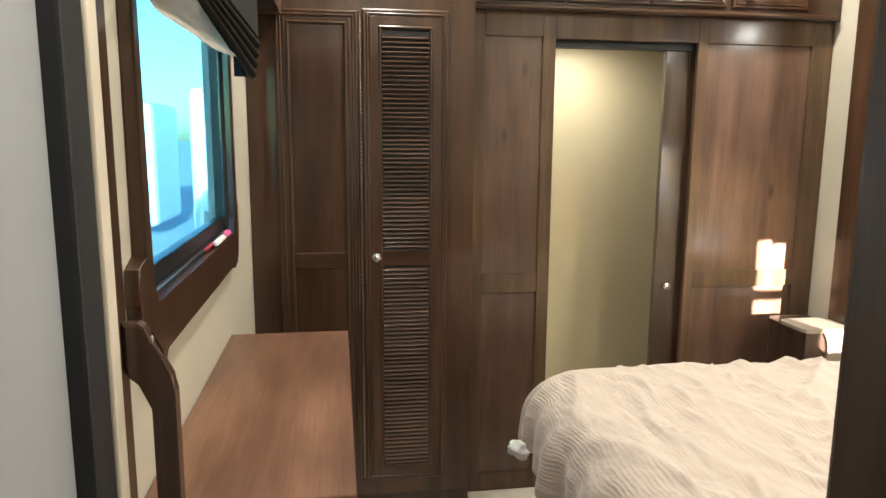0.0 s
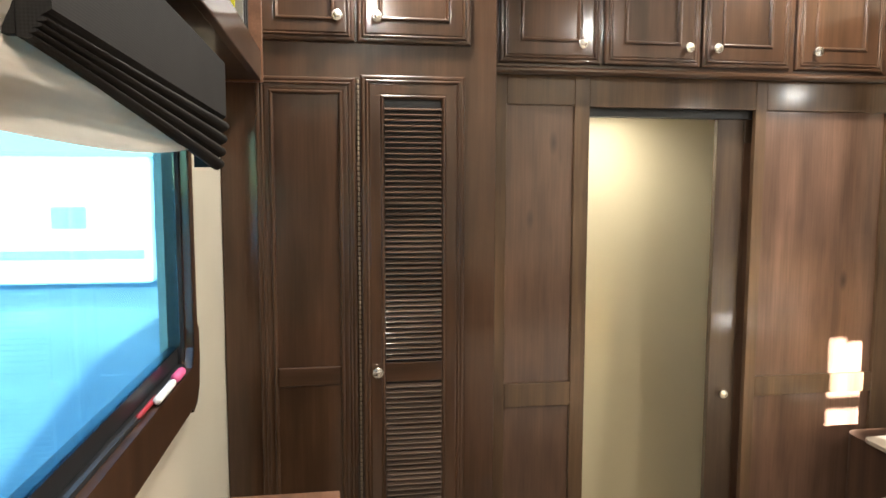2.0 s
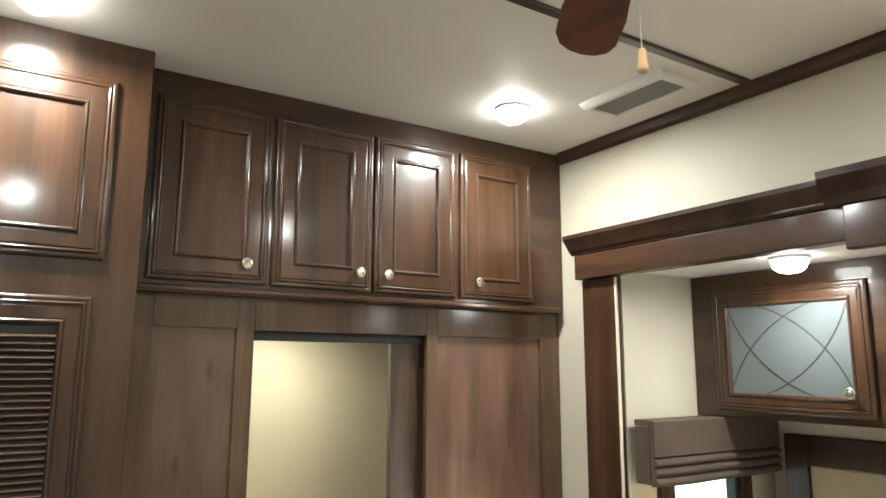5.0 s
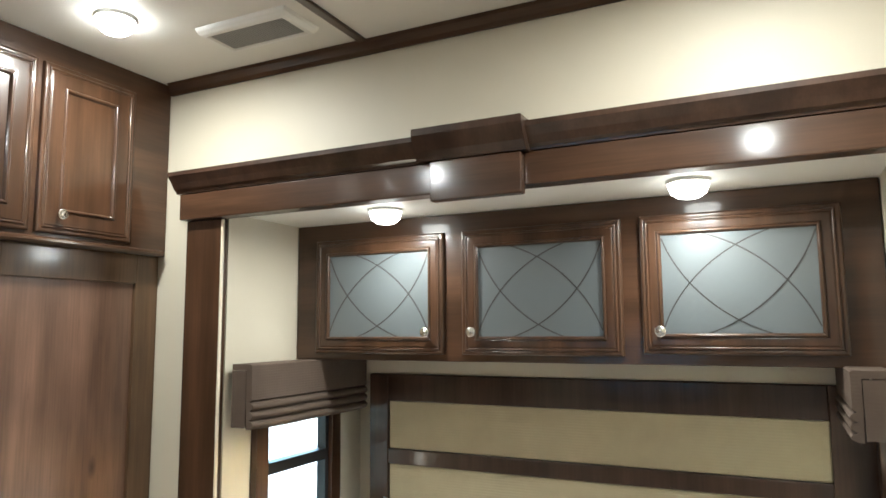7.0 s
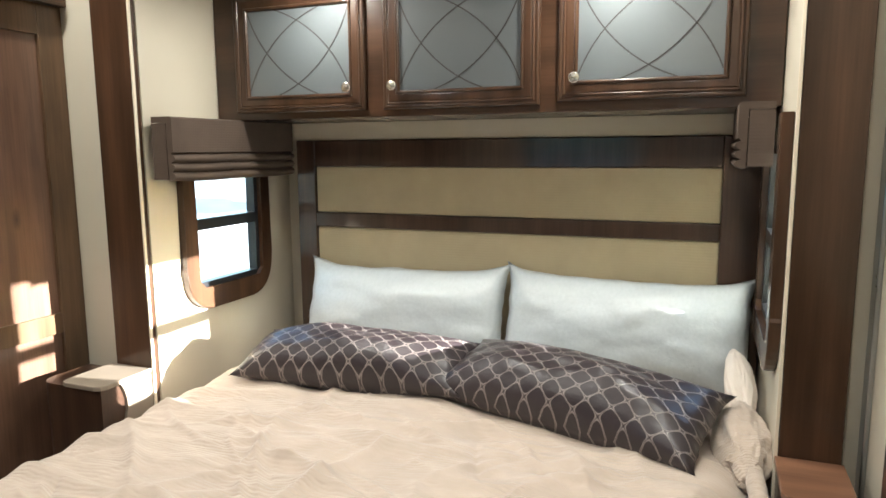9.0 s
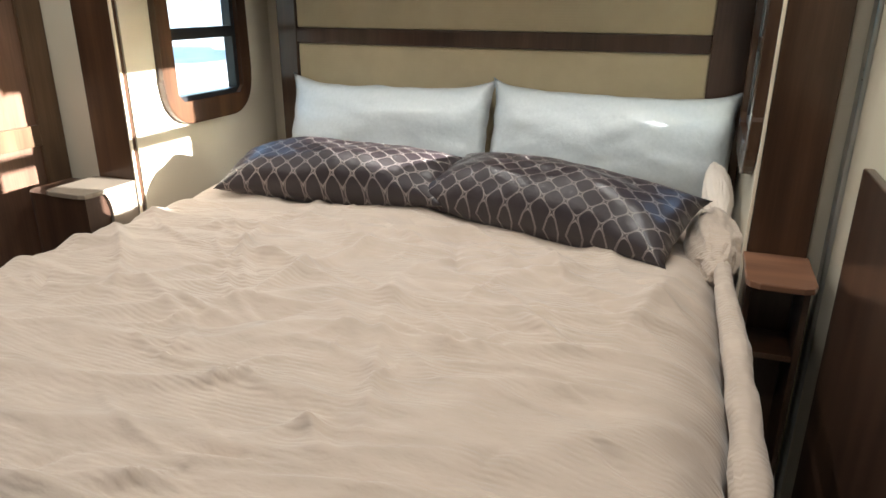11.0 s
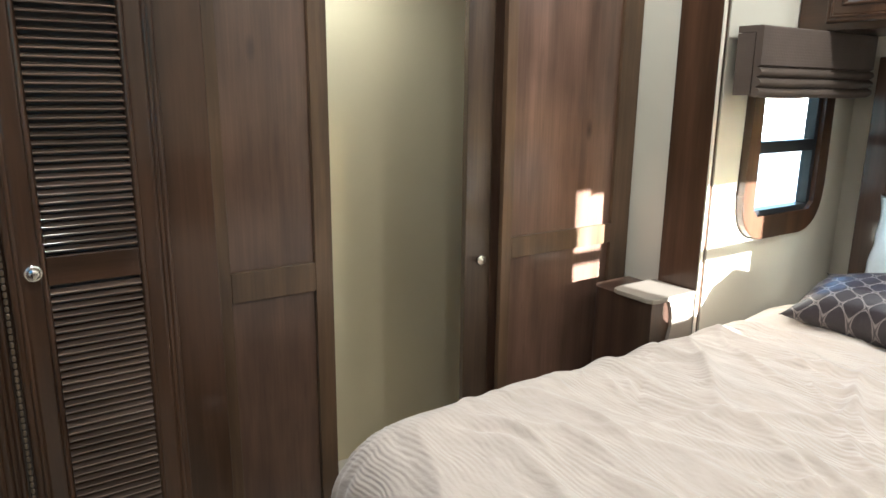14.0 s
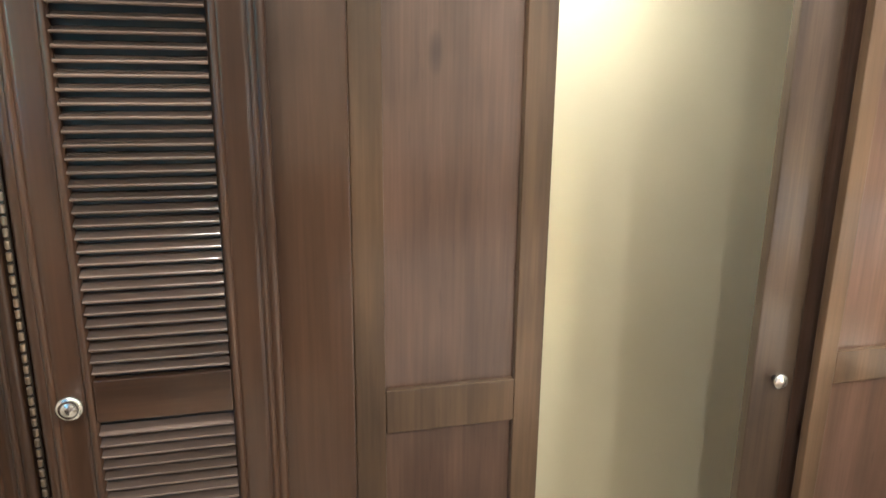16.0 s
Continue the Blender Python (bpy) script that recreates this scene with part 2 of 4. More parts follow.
def facing(way, at):
    """Matrix from door space (u to the viewer's right, v up, w out to the viewer) to the world. at: the plane's own coordinate."""
    if way == "-y":
        return Matrix(((1, 0, 0, 0), (0, 0, -1, at), (0, 1, 0, 0), (0, 0, 0, 1)))
    if way == "-x":
        return Matrix(((0, 0, -1, at), (-1, 0, 0, 0), (0, 1, 0, 0), (0, 0, 0, 1)))
    return Matrix(((0, 0, 1, at), (1, 0, 0, 0), (0, 1, 0, 0), (0, 0, 0, 1)))


def ring_frame(bm, u0, u1, v0, v1, profile, cap=False, soft=False):
    """Mitred frame: the profile's (inset, height) steps run round a rectangle. soft: shaded smooth along each side, sharp at the mitres."""
    def corners(d, h):
        return ((u0 + d, v0 + d, h), (u1 - d, v0 + d, h), (u1 - d, v1 - d, h), (u0 + d, v1 - d, h))

    rows = [[bm.verts.new(p) for p in corners(d, h)] for d, h in profile]
    for a, b in zip(rows, rows[1:]):
        for i in range(4):
            bm.faces.new([a[i], a[(i + 1) % 4], b[(i + 1) % 4], b[i]]).smooth = soft
            if soft:
                bm.edges.get((a[(i + 1) % 4], b[(i + 1) % 4])).smooth = False
    if cap:
        bm.faces.new(rows[-1])
    return bm


def lathe(bm, rings, seg=20, mat=None):
    """rings: (radius, height) along w."""
    rows = []
    for r, h in rings:
        rows.append([bm.verts.new((r * math.cos(a), r * math.sin(a), h)) for a in [2 * math.pi * i / seg for i in range(seg)]])
    for a, b in zip(rows, rows[1:]):
        for i in range(seg):
            bm.faces.new([a[i], a[(i + 1) % seg], b[(i + 1) % seg], b[i]])
    bm.faces.new(rows[0][::-1]), bm.faces.new(rows[-1])
    if mat is not None:
        bmesh.ops.transform(bm, matrix=mat, verts=bm.verts)
    return bm


def bead(d, h, r, turns=7):
    """Half-round section standing on height h."""
    return [(d + r - r * math.cos(math.pi * k / (turns - 1)), h + r * math.sin(math.pi * k / (turns - 1))) for k in range(turns)]


DOOR_EDGE = [(0, 0), (0, 0.0085)] + [(0.007 - 0.007 * math.cos(math.pi / 10 * k), 0.009 + 0.007 * math.sin(math.pi / 10 * k)) for k in range(6)]
DOOR_EDGE += [(0.0115, 0.0158), (0.0125, 0.0148), (0.0140, 0.0148)] + bead(0.0145, 0.0152, 0.0042) + [(0.0235, 0.0152), (0.0245, 0.0160), (0.0300, 0.0160)]
DOOR_IN = [(-0.0175, 0.0160), (-0.0135, 0.0160), (-0.0128, 0.0152)] + bead(-0.0125, 0.0156, 0.0052) + [(-0.0018, 0.0150), (-0.0010, 0.0145), (0, 0.0105), (0, 0.008)]
KNOB = [(0.007, 0), (0.007, 0.010), (0.009, 0.012), (0.016, 0.016), (0.0175, 0.020), (0.0165, 0.024), (0.012, 0.026), (0.011, 0.0255), (0.008, 0.028), (0.002, 0.029)]


def knob(parent, m, u, v, w=0.02):
    bm = bmesh.new()
    lathe(bm, KNOB, 20, m @ Matrix.Translation((u, v, w)))
    return part("knob", bm, NICKEL, parent, "round brushed nickel knob", smooth=True)


def door_frame(m, u0, u1, v0, v1, s):
    """Stiles and rails with a beaded outer edge and a beaded inner edge, s wide."""
    bm = bmesh.new()
    prof = DOOR_EDGE + [(s + d, h) for d, h in DOOR_IN]
    ring_frame(bm, u0, u1, v0, v1, prof, soft=True)
    bmesh.ops.transform(bm, matrix=m, verts=bm.verts)
    return bm


def panel_bm(m, u0, u1, v0, v1, h=0.009):
    bm = bmesh.new()
    ring_frame(bm, u0, u1, v0, v1, [(0, 0), (0, h), (0.004, h)], cap=True)
    bmesh.ops.transform(bm, matrix=m, verts=bm.verts)
    return bm


def cabinet_door(parent, m, u0, u1, v0, v1, s, kn=None, mid=None, name="door"):
    d = part(name, door_frame(m, u0, u1, v0, v1, s), WOOD, parent)
    part("panel", panel_bm(m, u0 + s, u1 - s, v0 + s, v1 - s), WOOD, d)
    if mid:
        bm = bmesh.new()
        ring_frame(bm, u0 + s, u1 - s, mid[0], mid[1], [(0, 0), (0, 0.015), (0.003, 0.017), (0.006, 0.017)], cap=True)
        bmesh.ops.transform(bm, matrix=m, verts=bm.verts)
        part("rail", bm, WOOD_X, d)
    if kn:
        knob(d, m, *kn)
    return d


F = -0.12      # floor
C = 2.57       # ceiling
XL, XR = -0.285, 2.15
ZS = 2.045     # slide-out ceiling
YA, YB = 0.445, 2.40   # slide-out side walls
XB = 2.95      # slide-out back wall

# ---- structure ----
structure("floor", boxes((-0.33, 2.92, -1.3, 3.4, F - 0.05, F)), CARPET, "cream speckled vinyl floor of the bedroom", "floor")
structure("ceiling", boxes((-0.33, XR + 0.04, -1.3, 3.4, C, C + 0.06)), CEIL, "white panelled ceiling with brown batten", "ceiling")
structure("ceiling_slide", boxes((2.112, XB + 0.05, YA - 0.04, YB + 0.04, ZS, ZS + 0.05)), CEIL, "low white ceiling over the bed", "ceiling")
WY0, WY1, WZ0, WZ1 = 1.18, 2.088, 1.135, 1.78
structure("wall_left", boxes((XL - 0.05, XL, 0.977, WY0, F, C), (XL - 0.05, XL, WY1, 3.4, F, C), (XL - 0.05, XL, WY0, WY1, F, WZ0), (XL - 0.05, XL, WY0, WY1, WZ1, C),
                             (XL - 0.05, XL, -1.3, -0.25, F, C), (XL - 0.05, XL, -0.25, 0.977, 1.95, C)), WALL, "beige vinyl wall with a window over the dresser", "wall")
structure("wall_right", boxes((XR, XR + 0.04, YB + 0.04, 3.4, F, C), (XR, XR + 0.04, -1.3, YA - 0.04, F, C), (XR, XR + 0.04, YA - 0.04, YB + 0.04, ZS + 0.05, C)), WALL, "beige vinyl wall around the bed slide-out", "wall")
BX0, BX1, BZ0, BZ1 = 2.306, 2.697, 0.903, 1.42
SX0 = 2.215   # the sunny window is a little wider
for nm, ya, yb, bx, lab in (("wall_slide_north", YB, YB + 0.04, BX0, "beige side wall beside the bed with a small window"), ("wall_slide_south", YA - 0.04, YA, SX0, "beige side wall beside the bed, window letting sun in")):
    x0 = 2.112
    structure(nm, boxes((x0, bx, ya, yb, F, ZS), (BX1, XB, ya, yb, F, ZS), (bx, BX1, ya, yb, F, BZ0), (bx, BX1, ya, yb, BZ1, ZS)), WALL, lab, "wall")
structure("wall_slide_back", boxes((XB, XB + 0.05, YA - 0.04, YB + 0.04, F, ZS)), WALL, "beige wall behind the headboard", "wall")
structure("wall_partition", boxes((0.42, XR, 0.17, 0.25, F, C), (XL, 0.312, 0.17, 0.25, 2.0, C)), WALL, "beige partition wall beside the doorway", "wall")
structure("wall_south", boxes((-0.33, XR + 0.04, -1.35, -1.3, F, C)), WALL, "plain beige wall behind the hallway", "wall")
structure("wall_closet_back", boxes((XL, XR, 3.30, 3.4, F, C)), CLOSETWALL, "tan vinyl wall at the back of the closet", "wall")
structure("ceiling_closet", boxes((0.56, XR, 2.86, 3.30, 1.90, 1.92)), CEIL, "low closet ceiling", "ceiling")
structure("wall_closet_side", boxes((0.54, 0.56, 2.80, 3.30, F, C)), CLOSETWALL, "tan closet side wall", "wall")

# trims
structure("trim_crown", prism([(XR, C), (XR, 2.528), (XR - 0.010, 2.526), (XR - 0.018, 2.538), (XR - 0.022, 2.562), (XR - 0.032, C)], "y", 0.25, 2.735), WOOD_H, "dark brown crown trim along the ceiling", "trim")
structure("trim_ceiling_batten", boxes((0.0, XR - 0.036, 1.848, 1.876, C - 0.012, C), bev=0.003), WOOD_X, "dark brown batten across the ceiling", "trim")
structure("trim_pillar_north", boxes((2.08, 2.11, YB + 0.003, 2.565, F, 2.024), (2.11, XR, YB + 0.041, 2.565, F, 2.024), bev=0.003), WOOD, "dark brown upright casing of the bed slide-out", "trim")
structure("trim_pillar_south", boxes((2.08, 2.11, 0.305, YA - 0.003, F, 2.024), (2.11, XR, 0.305, YA - 0.041, F, 2.024), bev=0.003), WOOD, "dark brown upright casing of the bed slide-out", "trim")
structure("trim_header", boxes((2.05, 2.111, 0.295, 2.572, 2.025, 2.116), (2.111, XR, 0.295, YA - 0.041, 2.025, 2.116), (2.111, XR, YB + 0.041, 2.572, 2.025, 2.116), bev=0.004), WOOD_H, "dark brown header over the bed slide-out", "trim")
CROWN = [(XR, 2.117), (2.047, 2.117), (2.045, 2.124), (2.035, 2.131), (2.023, 2.150), (2.011, 2.166), (2.005, 2.173), (2.005, 2.187), (XR, 2.187)]
structure("trim_cornice", prism(CROWN, "y", 0.28, 2.585), SHADOWWOOD, "dark crown moulding on top of the header", "trim")
ks = thing("trim_keystone", (2.03, 1.44, 2.0), "dark wooden block in the middle of the header", "trim", kind="structure")
part("block", boxes((2.018, 2.049, 1.300, 1.572, 1.998, 2.112), bev=0.004), WOOD_H, ks)
part("cap", prism([(2.049, 2.113), (2.014, 2.113), (2.012, 2.120), (1.999, 2.137), (1.985, 2.166), (1.979, 2.180), (1.979, 2.200), (2.049, 2.200)], "y", 1.284, 1.612, 0.002), SHADOWWOOD, ks)
structure("trim_edge_north", boxes((2.076, 2.086, YB - 0.006, YB + 0.002, F, 2.02), bev=0.002), CREAMTRIM, "cream corner strip", "trim")
structure("trim_edge_south", boxes((2.076, 2.086, YA - 0.002, YA + 0.006, F, 2.02), bev=0.002), CREAMTRIM, "cream corner strip", "trim")
structure("trim_corner_post", boxes((2.10, XR, 0.25, 0.262, F, C), bev=0.003), STEEL, "grey corner strip", "trim")
structure("wainscot", boxes((0.43, 1.86, 0.25, 0.272, F, 0.95), bev=0.004), SHADOWWOOD, "dark brown lower panel on the partition wall", "panel")
structure("door_casing", boxes((0.312, 0.42, 0.13, 0.36, F, C), bev=0.006), SHADOWWOOD, "dark brown doorway casing post", "trim")

# entry door on the left wall
ed = thing("entry_door", (XL, 0.27, F), "closed light grey entry door with black rubber seal", "door", kind="structure")
part("door_leaf", boxes((XL - 0.045, XL - 0.012, -0.24, 0.90, F + 0.02, 1.94), bev=0.004), GREYDOOR, ed)
part("seal", boxes((XL - 0.04, XL + 0.012, 0.90, 0.976, F, 1.94), bev=0.006), BLACK, ed, "black rubber door seal")
part("seal", boxes((XL - 0.04, XL + 0.012, -0.245, -0.20, F, 1.94), bev=0.006), BLACK, ed)
structure("trim_door_cream", boxes((XL, XL + 0.016, 0.978, 1.016, F, C), bev=0.004), CREAMTRIM, "cream strip beside the entry door", "trim")
structure("trim_door_brown", boxes((XL, XL + 0.012, 1.0165, 1.064, F, C), bev=0.004), WOOD, "brown strip beside the entry door", "trim")


def grab_handle():
    """Flat wooden D handle that stands out from the wall."""
    h = thing("grab_handle", (XL + 0.013, 1.045, 0.95), "brown wooden grab handle standing out from the wall", "handle")
    half = [(0.0, 0.205), (0.024, 0.206), (0.033, 0.200), (0.038, 0.190), (0.041, 0.168), (0.048, 0.155), (0.062, 0.143), (0.071, 0.125), (0.0745, 0.10), (0.0745, 0.0)]
    hole = [(0.0385, 0.0), (0.0385, 0.075), (0.034, 0.100), (0.026, 0.117), (0.013, 0.128), (0.0, 0.131)]
    zc = 0.945
    outer = half + [(x, -z) for x, z in half[-2::-1]]
    inner = [(x, -z) for x, z in hole[::-1]] + hole[1:]
    pts = [(XL + 0.0125 + x * 0.93, zc + z) for x, z in outer + inner]
    part("grip", prism(pts, "y", 1.031, 1.058, 0.006), WOOD, h)
    for z in (0.178, 0.155):
        bm = bmesh.new()
        lathe(bm, [(0.0055, 0), (0.0055, 0.002), (0.003, 0.003)], 12, Matrix.Translation((XL + 0.0125 + 0.04 * 0.93, 1.0445, zc + z)) @ pose(0, 0, 0, 0, 90, 0))
        part("screw", bm, STEEL, h)


grab_handle()

# ---- closet front ----
cf = thing("closet_front", (1.35, 2.79, F), "brown wooden closet front with flat panels and an opening", "closet")


def flat_panel_unit(parent, u0, u1, rails, name):
    """Stiles with thin flat recessed panels between the rails."""
    i0, i1 = rails["in"]
    bm = bmesh.new()
    for a, b in rails["z"]:
        add_box(bm, i0, i1, 2.775, 2.797, a, b, bev=0.002)
    add_box(bm, u0, i0, 2.775, 2.797, F, rails["top"], bev=0.002)
    add_box(bm, i1, u1, 2.775, 2.797, F, rails["top"], bev=0.002)
    p = part(name, bm, STILE, parent)
    for (a0, a1), (b0, b1) in zip(rails["z"], rails["z"][1:]):
        part("panel", boxes((i0 + 0.001, i1 - 0.001, 2.7875, 2.7935, a1, b0)), WALNUT, p)


flat_panel_unit(cf, 0.57, 0.915, {"in": (0.624, 0.862), "z": [(F, -0.04), (0.772, 0.855), (1.818, 1.92)], "top": 1.92}, "panel_frame")
flat_panel_unit(cf, 1.53, 2.148, {"in": (1.572, 2.052), "z": [(F, -0.04), (0.772, 0.845), (1.812, 1.92)], "top": 1.92}, "panel_frame")
part("header", boxes((0.915, 1.53, 2.776, 2.797, 1.813, 1.92), bev=0.002), STILE, cf)
part("track", boxes((0.62, 2.14, 2.812, 2.855, 1.785, 1.84)), BLACK, cf, "black sliding track")
pd = thing("pocket_door", (1.75, 2.84, F), "brown sliding closet door pushed open", "door")
part("door_leaf", boxes((1.415, 1.520, 2.825, 2.85, F + 0.012, 1.80), (1.520, 2.13, 2.825, 2.85, 1.70, 1.80), (1.520, 2.13, 2.825, 2.85, F + 0.012, 0.0), bev=0.003), POCKETWOOD, pd)
part("panel", boxes((1.519, 2.13, 2.833, 2.845, 0.0, 1.70)), WALNUT, pd)
knob(pd, facing("-y", 2.825), 1.468, 0.775, 0)

# upper closet cabinets
uc = thing("upper_cabinet", (1.35, 2.76, 1.92), "dark glazed wooden wall cabinet with four raised panel doors", "cabinet")
part("body", boxes((0.562, XR - 0.002, 2.745, 2.774, 1.915, C - 0.002)), WOOD_X, uc)
part("ledge", prism([(2.745, 1.913), (2.730, 1.913), (2.722, 1.921), (2.722, 1.929), (2.736, 1.936), (2.745, 1.937)], "x", 0.562, XR - 0.03), WOOD_X, uc, "moulded lower edge")
MU = facing("-y", 2.745)
for u0, u1, k in ((0.587, 0.932, 0.862), (0.946, 1.286, 1.235), (1.294, 1.622, 1.338), (1.644, 1.984, 1.712)):
    cabinet_door(uc, MU, u0, u1, 1.948, 2.49, 0.082, (k, 2.008))

# ---- tall wardrobe ----
wr = thing("wardrobe", (0.13, 2.9, F), "tall dark wooden wardrobe with a panel door and a louvred door", "wardrobe")
part("body", boxes((XL + 0.002, 0.555, 2.63, 3.29, F + 0.10, C - 0.002), bev=0.003), WOOD, wr)
part("plinth", boxes((XL + 0.002, 0.555, 2.66, 3.29, F, F + 0.10)), SHADOWWOOD, wr)
MW = facing("-y", 2.63)
cabinet_door(wr, MW, -0.178, 0.117, 1.972, 2.452, 0.072, (0.064, 2.043))
cabinet_door(wr, MW, 0.123, 0.470, 1.972, 2.452, 0.078, (0.182, 2.043))
cabinet_door(wr, MW, -0.178, 0.117, 0.045, 1.868, 0.052, None, (0.926, 0.984))
ld = part("louvred_door", door_frame(MW, 0.132, 0.452, 0.045, 1.878, 0.072), WOOD, wr, "louvred wardrobe door")
part("rail", boxes((0.203, 0.381, 2.611, 2.626, 0.930, 0.992), bev=0.002), WOOD_X, ld)
# Black sheet added to stand in for the shade between the slats.
part("gap_shade", boxes((0.203, 0.381, 2.6285, 2.6298, 0.116, 1.807)), BLACK, ld)
knob(ld, MW, 0.178, 0.966)
HINGE = plain("bronze_hinge", (0.30, 0.23, 0.16), 0.3, 0.9)
hinge = part("hinge", boxes((0.1215, 0.1280, 2.6215, 2.6285, 0.055, 1.868), bev=0.001), plain("dark_hinge_leaf", (0.07, 0.05, 0.035), 0.4, 0.7), wr, "long bronze piano hinge between the doors")
bm = bmesh.new()
lathe(bm, [(0.0022, 0), (0.0036, 0.0015), (0.0036, 0.0100), (0.0022, 0.0115)], 10, Matrix.Translation((0.12475, 2.6175, 0.06)))
first_knuckle = part("knuckle", bm, HINGE, hinge)
for i in range(1, 118):
    k = new("knuckle", first_knuckle.data)
    k.parent = hinge
    k.matrix_parent_inverse = first_knuckle.matrix_parent_inverse.copy()
    k.location = first_knuckle.location + Vector((0, 0, i * 0.0153))
bm = bmesh.new()
prof = [(-0.0096, -0.0030), (-0.0092, -0.0046), (-0.0078, -0.0056), (0.0080, 0.0020), (0.0090, 0.0033), (0.0075, 0.0048), (-0.0076, -0.0012), (-0.0090, -0.0017)]
rows = [[bm.verts.new((x, p[0], p[1])) for p in prof] for x in (0.204, 0.380)]
for i in range(8):
    bm.faces.new([rows[0][i], rows[0][(i + 1) % 8], rows[1][(i + 1) % 8], rows[1][i]])
bm.faces.new(rows[0]), bm.faces.new(rows[1][::-1])
bmesh.ops.recalc_face_normals(bm, faces=bm.faces)
slat_me = bpy.data.meshes.new("slat")
bm.to_mesh(slat_me), bm.free()
slat_me.materials.append(LITSLATWOOD)
PITCH = 0.0168
for a, b in ((0.998, 1.792), (0.118, 0.928)):
    for i in range(int((b - a) / PITCH)):
        s = new("slat", slat_me)
        s.parent = ld
        s.location = Vector((0, 2.617, a + 0.008 + i * PITCH)) - origin_of(ld)

# ---- dresser ----
dr = thing("dresser", (-0.11, 1.6, F), "low brown wooden dresser with a plain top under the window", "dresser")
part("body", boxes((XL + 0.002, 0.04, 1.10, 2.05, F, 0.808), bev=0.003), WOOD_H, dr)
part("top", boxes((XL + 0.001, 0.06, 1.085, 2.07, 0.81, 0.834), bev=0.004), TOPWOOD, dr, "smooth brown dresser top")

# ---- left window ----
lw = thing("window_left", (XL, 1.64, 1.1), "large window with dark wooden surround and black frame", "window", kind="structure")
bm = bmesh.new()
ring_frame(bm, WY0, WY1, WZ0, WZ1, [(0, -0.03), (0, 0.003), (0.003, 0.005), (0.010, 0.004), (0.012, -0.003), (0.012, -0.03)])
bmesh.ops.transform(bm, matrix=facing("+x", XL), verts=bm.verts)
part("frame", bm, BLACKALU, lw)
gp = part("pane", boxes((XL - 0.007, XL - 0.004, WY0 + 0.014, WY1 - 0.014, WZ0 + 0.053, WZ1 - 0.014)), GLASS, lw)
gp.visible_shadow = False
part("lower_rail", boxes((XL - 0.03, XL - 0.009, WY0 + 0.013, WY1 - 0.013, WZ0 + 0.013, WZ0 + 0.052), bev=0.002), BLACKALU, lw, "black lower rail")
U_OUT = [(1.152, 1.80), (1.152, 1.225), (1.10, 1.215), (1.10, 1.16), (1.112, 1.085), (1.14, 1.045), (1.18, 1.030), (1.235, 1.030), (1.245, 1.052), (2.060, 1.052), (2.070, 1.036), (2.11, 1.045), (2.138, 1.08), (2.15, 1.14), (2.15, 1.215), (2.125, 1.225), (2.122, 1.80)]
U_IN = [(2.090, 1.80), (2.090, 1.18), (2.073, 1.137), (1.20, 1.137), (1.178, 1.18), (1.178, 1.80)]
part("surround", prism(U_OUT + U_IN, "x", XL, XL + 0.024, 0.004), WOOD, lw, "dark wooden surround with rounded lower corners")


def box_valance(name, label, m, u0, u1, v0, v1, depth, cloth, pleats):
    """Padded box valance: flat top part and rounded pleats below, hollow behind."""
    v = thing(name, m @ Vector(((u0 + u1) / 2, v0, 0)), label, "valance")
    ph = (v1 - v0) * 0.42
    prof = [(v1, depth - 0.006), (v1 - 0.004, depth), (v0 + ph + 0.006, depth)]
    for i in range(pleats):
        top = v0 + ph * (1 - i / pleats)
        h = ph / pleats
        for k in range(7):
            a = k / 6
            prof.append((top - h * a, depth - 0.010 + 0.016 * math.sin(math.pi * a) ** 0.7))
    bm = bmesh.new()
    back = 0.0
    cuts = 14
    rows = []
    for j in range(cuts + 1):
        f = j / cuts
        u = u0 + (u1 - u0) * f
        sag = 0.006 * math.sin(math.pi * f) + 0.002 * math.sin(9 * f)
        col = [bm.verts.new((u, vv - sag * min(1, max(0, (v0 + ph - vv) / ph)), w)) for vv, w in prof]
        col = [bm.verts.new((u, v1, back))] + col + [bm.verts.new((u, v0 - sag, depth - 0.022)), bm.verts.new((u, v1 - 0.02, depth - 0.024)), bm.verts.new((u, v1 - 0.02, back))]
        rows.append(col)
    for a, b in zip(rows, rows[1:]):
        for i in range(len(a)):
            k = (i + 1) % len(a)
            bm.faces.new([a[i], a[k], b[k], b[i]])
    bm.faces.new(rows[0]), bm.faces.new(rows[-1][::-1])
    bmesh.ops.transform(bm, matrix=m, verts=bm.verts)
    part("cover", bm, cloth, v, smooth=False)
    for ua, ub in ((u0, u0 + 0.012), (u1 - 0.012, u1)):
        bm = bmesh.new()
        add_box(bm, ua, ub, v0 + 0.004, v1 - 0.022, 0.0, depth - 0.026)
        bmesh.ops.transform(bm, matrix=m, verts=bm.verts)
        part("side", bm, cloth, v)
    return v


